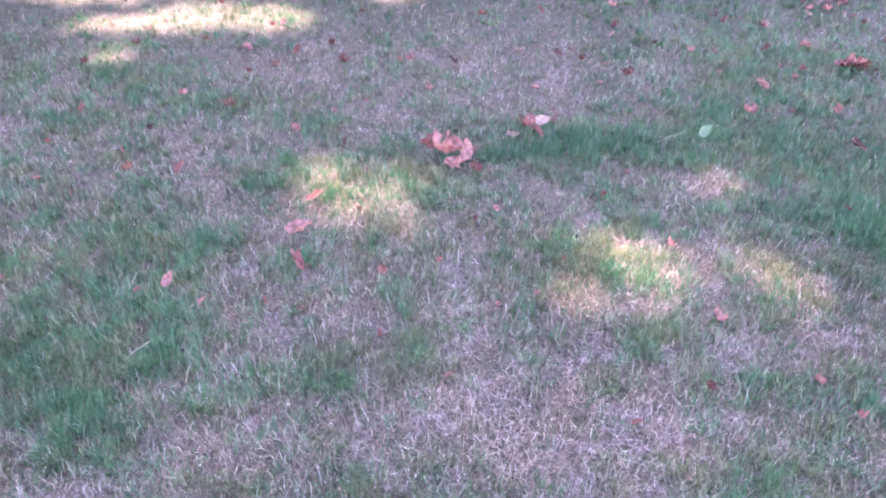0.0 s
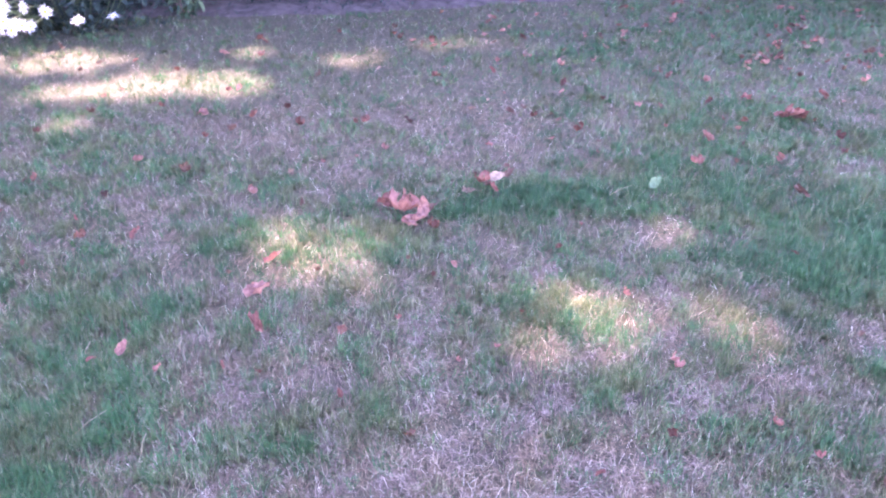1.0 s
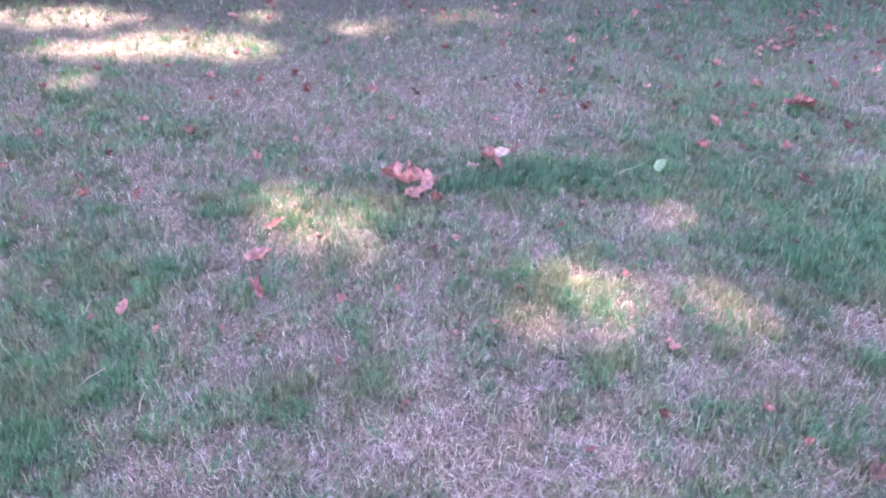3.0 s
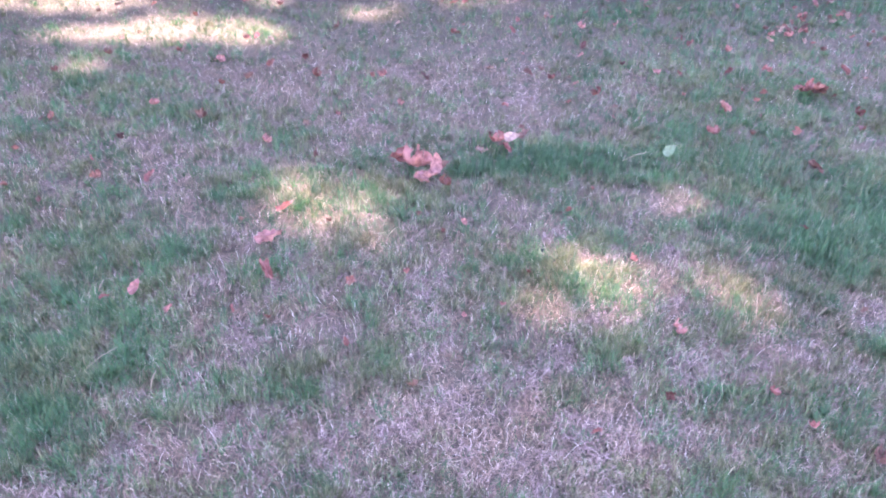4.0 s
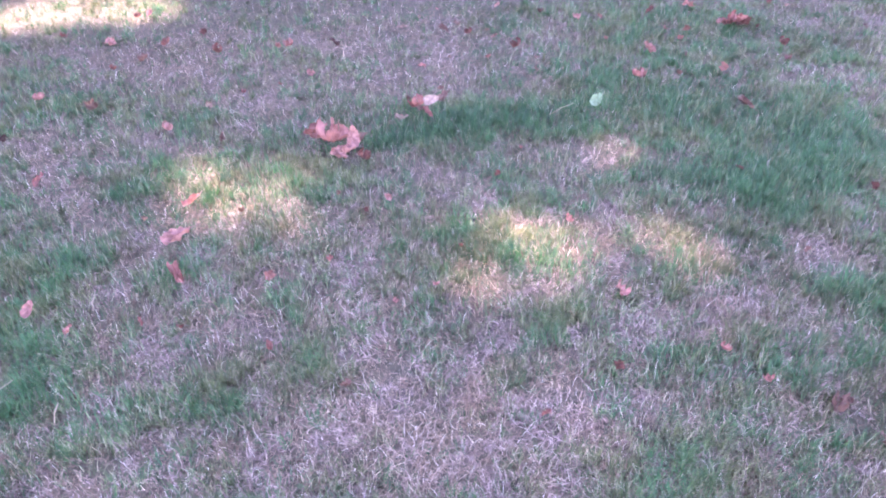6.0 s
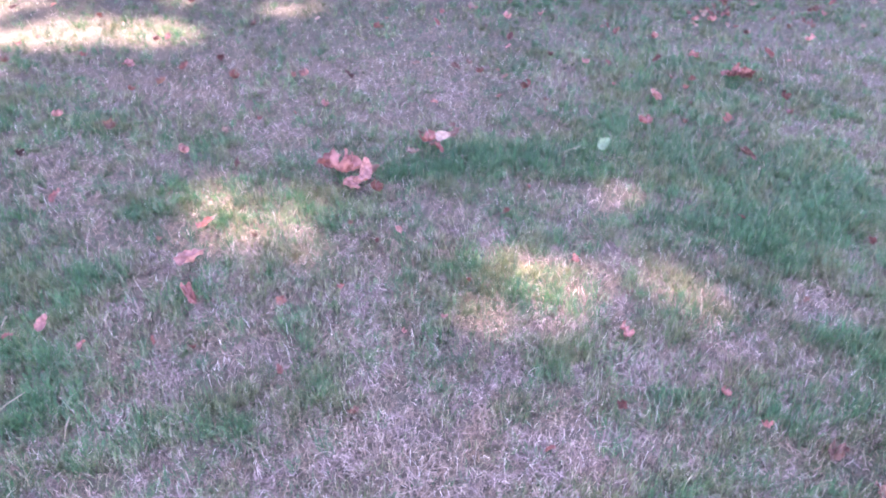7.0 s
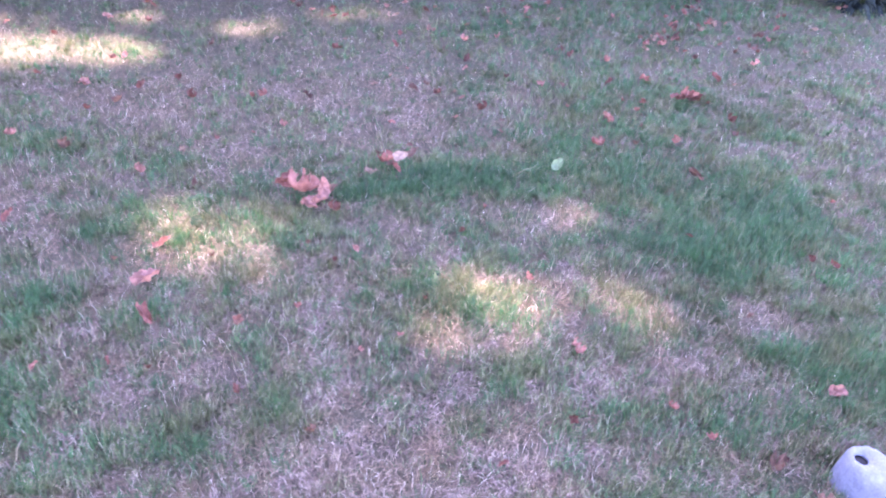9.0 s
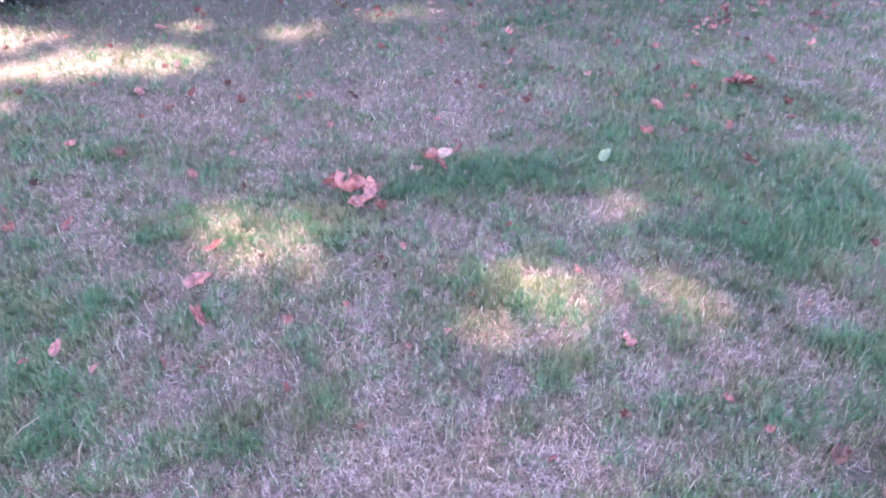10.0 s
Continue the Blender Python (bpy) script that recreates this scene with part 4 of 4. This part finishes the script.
# low weeds and ivy at the foot of the trunk and along the bare strip
for k, (x, y, h, sp) in enumerate(((1.85, 5.46, 0.14, 0.12), (2.33, 5.49, 0.14, 0.16), (2.609, 5.360, 0.15, 0.22), (0.648, 5.698, 0.10, 0.14), (1.000, 5.630, 0.09, 0.16), (1.310, 5.665, 0.09, 0.15), (3.272, 5.175, 0.18, 0.22), (2.107, 5.25, 0.04, 0.18), (1.95, 5.36, 0.09, 0.13), (2.20, 5.37, 0.10, 0.14))):
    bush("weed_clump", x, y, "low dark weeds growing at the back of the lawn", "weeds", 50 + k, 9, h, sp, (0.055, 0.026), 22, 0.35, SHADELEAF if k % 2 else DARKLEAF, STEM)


def seedling(x, y, h, leaves, size, label, seed, mat=SHADELEAF, bloom=0):
    """A single upright stem with a few broad leaves, some with a red bloom."""
    g = np.random.default_rng(seed)
    ob = thing("seedling", pose(x, y, 0), label, "plant", "seedlings")
    line = [Vector((0.02 * math.sin(3 * s + seed), 0.015 * s, h * s)) for s in (0, 0.25, 0.5, 0.75, 1)]
    mesh_object("stem", *tube(line, [0.006, 0.005, 0.005, 0.004, 0.003], 5), STEM, ob, True)
    for k in range(leaves):
        p = line[1 + k % 4]
        a = 2.4 * k + seed
        o = np.array([[math.cos(a), 0.6 * math.sin(a), g.uniform(-0.5, 0.5)]])
        lf = diamonds("leaf", np.array([p]), o, np.array([[0.0, -0.8, 0.7]]), np.array([size * g.uniform(0.8, 1.2)]), np.array([size * 0.6]), 0.1, mat, ob)
        lf["kind"] = ""
    if bloom:
        spike(ob, (line[-1].x, line[-1].y, h - 0.01), (0, 0, 1), bloom, REDPETAL)
    return ob


# undergrowth added to stop daylight showing through the gap below the fence
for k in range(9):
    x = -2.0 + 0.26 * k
    bush("weed_clump", x, fence_y(x) - 0.2, "added dark undergrowth closing the bright gap below the fence", "weeds", 70 + k, 8, 0.28, 0.2, (0.06, 0.024), 20, 0.4, SHADELEAF, STEM, fill=900, wide=0.16, base=0.02)

seedling(0.747, 5.744, 0.26, 6, 0.055, "thin dark seedling standing before the white fence", 1)
seedling(0.864, 5.708, 0.30, 8, 0.055, "thin dark seedling with narrow leaves before the white fence", 2)
seedling(0.952, 5.696, 0.17, 4, 0.05, "small red-flowered plant in the flower bed", 3, FOLIAGE, 0.085)
seedling(1.118, 5.732, 0.25, 6, 0.06, "thin dark seedling standing before the white fence", 4)
seedling(1.290, 5.720, 0.30, 7, 0.05, "thin dark seedling standing before the white fence", 9)
seedling(1.339, 5.720, 0.23, 8, 0.085, "broad-leaved dark seedling before the white fence", 5)
seedling(1.472, 5.701, 0.20, 6, 0.08, "broad-leaved dark seedling before the white fence", 6)


def stout_plant(x, y, h, blobs, label, seed):
    """A thick upright stalk with clumps of short drooping leaves at the top."""
    g = np.random.default_rng(seed)
    ob = thing("stout_plant", pose(x, y, 0), label, "plant")
    # stalk and clumps both take the leaf colour with the shade in it
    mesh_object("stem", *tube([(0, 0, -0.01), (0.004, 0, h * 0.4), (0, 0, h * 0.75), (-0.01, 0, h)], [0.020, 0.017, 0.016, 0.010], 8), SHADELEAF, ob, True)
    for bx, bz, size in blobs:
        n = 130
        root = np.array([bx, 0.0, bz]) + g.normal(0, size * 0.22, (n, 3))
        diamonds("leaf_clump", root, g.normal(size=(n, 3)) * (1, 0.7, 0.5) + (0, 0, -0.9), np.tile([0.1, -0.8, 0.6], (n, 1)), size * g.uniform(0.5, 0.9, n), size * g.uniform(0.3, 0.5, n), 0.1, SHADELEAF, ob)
    return ob


stout_plant(1.600, 5.45, 0.22, ((-0.07, 0.245, 0.060), (-0.02, 0.225, 0.065), (0.012, 0.17, 0.065), (0.0, 0.10, 0.050)), "stout dark plant with drooping leaves at its top", 7)
stout_plant(1.675, 5.47, 0.15, ((0.01, 0.165, 0.060), (-0.01, 0.12, 0.055), (0.0, 0.07, 0.05)), "short stout dark plant with drooping leaves", 8)
# low growth on the bed before the fence
for k in range(13):
    x = 0.36 + 0.112 * k
    bush("weed_clump", x, 5.50 + 0.05 * math.sin(k * 2.3) + 0.1 * (x - 0.4), "low grey-green weeds on the bare flower bed", "weeds", 120 + k, 7, 0.07 + 0.03 * (k % 3), 0.10, (0.04, 0.012), 12, 0.3, GREYLEAF if k % 3 else SHADELEAF, STEM)
bush("dwarf_conifer", 1.839, 5.475, "small dark bushy evergreen beside the trunk", "shrub", 41, 12, 0.30, 0.13, (0.045, 0.018), 70, 0.3, SHADELEAF)


# broad-leaved weeds growing in the lawn
for k, (x, y) in enumerate(((0.40, 1.83), (1.54, 2.19))):
    bush("lawn_weed", x, y, "small broad-leaved green weed growing in the lawn", "weed", 90 + k, 5, 0.022, 0.028, (0.018, 0.008), 6, 0.15, SHADELEAF, STEM)

# ---- daisies ----
daisy = thing("daisy_plant", pose(-1.950, 4.684, 0), "clump of white oxeye daisies with yellow centres in bloom", "flowers")
g = np.random.default_rng(77)
n = 4200
root = np.stack([g.normal(-0.12, 0.30, n), g.normal(0.06, 0.12, n), np.abs(g.normal(0.16, 0.17, n))], 1)
diamonds("foliage", root, g.normal(size=(n, 3)) * (1, 1, 0.8) + (0, 0, 0.5), g.normal(size=(n, 3)) * 0.4 + (0, 0, 1), g.uniform(0.03, 0.07, n), g.uniform(0.007, 0.014, n), 0.1, GREYLEAF, daisy)
petals = 14
ang = np.arange(petals) * 2 * math.pi / petals + g.normal(0, 0.05, petals)
pd = np.stack([np.cos(ang), np.sin(ang), g.normal(0.04, 0.08, petals)], 1)
head = strips("flower_head", pd * 0.009, pd, np.tile([0.0, 0.0, 1.0], (petals, 1)), g.uniform(0.034, 0.042, petals), np.full(petals, 0.0056), g.uniform(-0.3, 0.02, petals), PETAL, daisy, 1.25)
b = bmesh.new()
bmesh.ops.create_uvsphere(b, u_segments=14, v_segments=8, radius=0.0115)
bmesh.ops.scale(b, vec=(1, 1, 0.5), verts=b.verts)
eye = part("flower_centre", b, YELLOW, head, "domed yellow flower centre")
BLOOMS = [(-1.741, 4.535, 0.55, 75), (-1.631, 4.523, 0.45, 70), (-1.412, 4.500, 0.31, 82), (-1.467, 4.516, 0.305, 20), (-1.489, 4.508, 0.36, 15), (-1.896, 4.340, 0.36, 75),
          (-1.852, 4.357, 0.32, 70), (-1.885, 4.339, 0.21, 80), (-1.741, 4.377, 0.15, 30), (-1.598, 4.520, 0.13, 15)]
for k in range(17):
    BLOOMS.append((-2.086 + float(g.normal(0, 0.075)), 4.274 + float(g.normal(0, 0.05)), 0.19 + float(g.normal(0, 0.045)), float(g.uniform(45, 90))))
for k in range(5):
    BLOOMS.append((-2.515 + float(g.normal(0, 0.15)), 4.509, 0.35 + float(g.normal(0, 0.12)), float(g.uniform(40, 90))))
for k, (x, y, z, tip) in enumerate(BLOOMS):
    m = pose(x + 1.950, y - 4.684, z, tip, 0, float(g.uniform(-30, 30)))
    if k == 0:
        h = head
    else:
        h = new("flower_head", head.data)
        h.parent = daisy
        e = new("flower_centre", eye.data)
        e.parent = h
    h.matrix_local = m @ Matrix.Scale(0.92, 4)
    foot = Vector((0.5 * (x + 1.950) - 0.03, 0.03, 0.0))
    top = Vector((x + 1.950, y - 4.684 + 0.006, z - 0.004))
    mid = foot.lerp(top, 0.6) + Vector((0, 0.02, 0.06))
    mesh_object("flower_stem", *tube([foot, mid, top], [0.003, 0.0025, 0.002], 5), STEM, daisy, True)

# ---- the upturned pot at the lawn's near edge ----
pot = thing("flower_pot", pose(POT_AT[0], POT_AT[1], 0), "upturned white weathered flower pot with a drain hole", "pot")
prof = [(0.0150, 0.076), (0.0160, 0.082), (0.036, 0.084), (0.044, 0.081), (0.050, 0.073), (0.053, 0.05), (0.056, 0.025), (0.059, 0.0), (0.059, -0.01), (0.052, -0.01)]
HOLE, HOLE_BACK = -0.016, 0.009  # the drain hole sits off the middle
verts, faces, seg = [], [], 72
for q, (r, z) in enumerate(prof):
    for s in range(seg):
        a = 2 * math.pi * s / seg
        flute = 1 + (0.022 * abs(math.sin(a * 9)) if 4 < q < 9 else 0.0)
        wob = 1 + 0.02 * noise.noise((math.cos(a) * 2, math.sin(a) * 2, z * 9))
        shift = 1.0 if q < 2 else 0.3 if q == 2 else 0.0
        verts.append((HOLE * shift + r * flute * wob * math.cos(a), HOLE_BACK * shift + r * flute * wob * math.sin(a), z + 0.003 * noise.noise((math.cos(a) * 3, math.sin(a) * 3, q))))
for q in range(len(prof) - 1):
    for s in range(seg):
        u = (s + 1) % seg
        faces.append((q * seg + s, q * seg + u, (q + 1) * seg + u, (q + 1) * seg + s))
mesh_object("pot_body", verts, faces, POT, pot, True)
# dark plug below the rim stands in for the shade inside the hole
b = bmesh.new()
bmesh.ops.create_cone(b, cap_ends=True, segments=28, radius1=0.0175, radius2=0.0162, depth=0.03)
bmesh.ops.translate(b, vec=(HOLE, HOLE_BACK, 0.056), verts=b.verts)
part("hole_plug", b, HOLE_SHADE, pot, "dark plug standing in for the shaded drain hole")
for k in range(9):
    a, r0 = radians(30 + 9 * k), 0.068
    c, s = math.cos(a), math.sin(a)
    p = Vector((POT_AT[0] + c * r0, POT_AT[1] + s * r0, 0))
    bendy = Vector((-s, c, 0)) * (0.03 if k % 2 else -0.03)
    line = [p, p + bendy * 0.4 + Vector((0, 0, 0.05)), p + bendy + Vector((0, 0, 0.07)), p + bendy * 1.7 + Vector((-c, -s, 0)) * 0.02 + Vector((0, 0, 0.055))]
    ob = mesh_object("dry_stem", *tube([q - p for q in line], [0.0016, 0.0013, 0.0010, 0.0007], 5), DARKTWIG, None, True)
    ob.matrix_world = Matrix.Translation(p)
    tagged(ob, "dry purplish-brown bent stem beside the upturned pot", "dry stem", "dry stems")
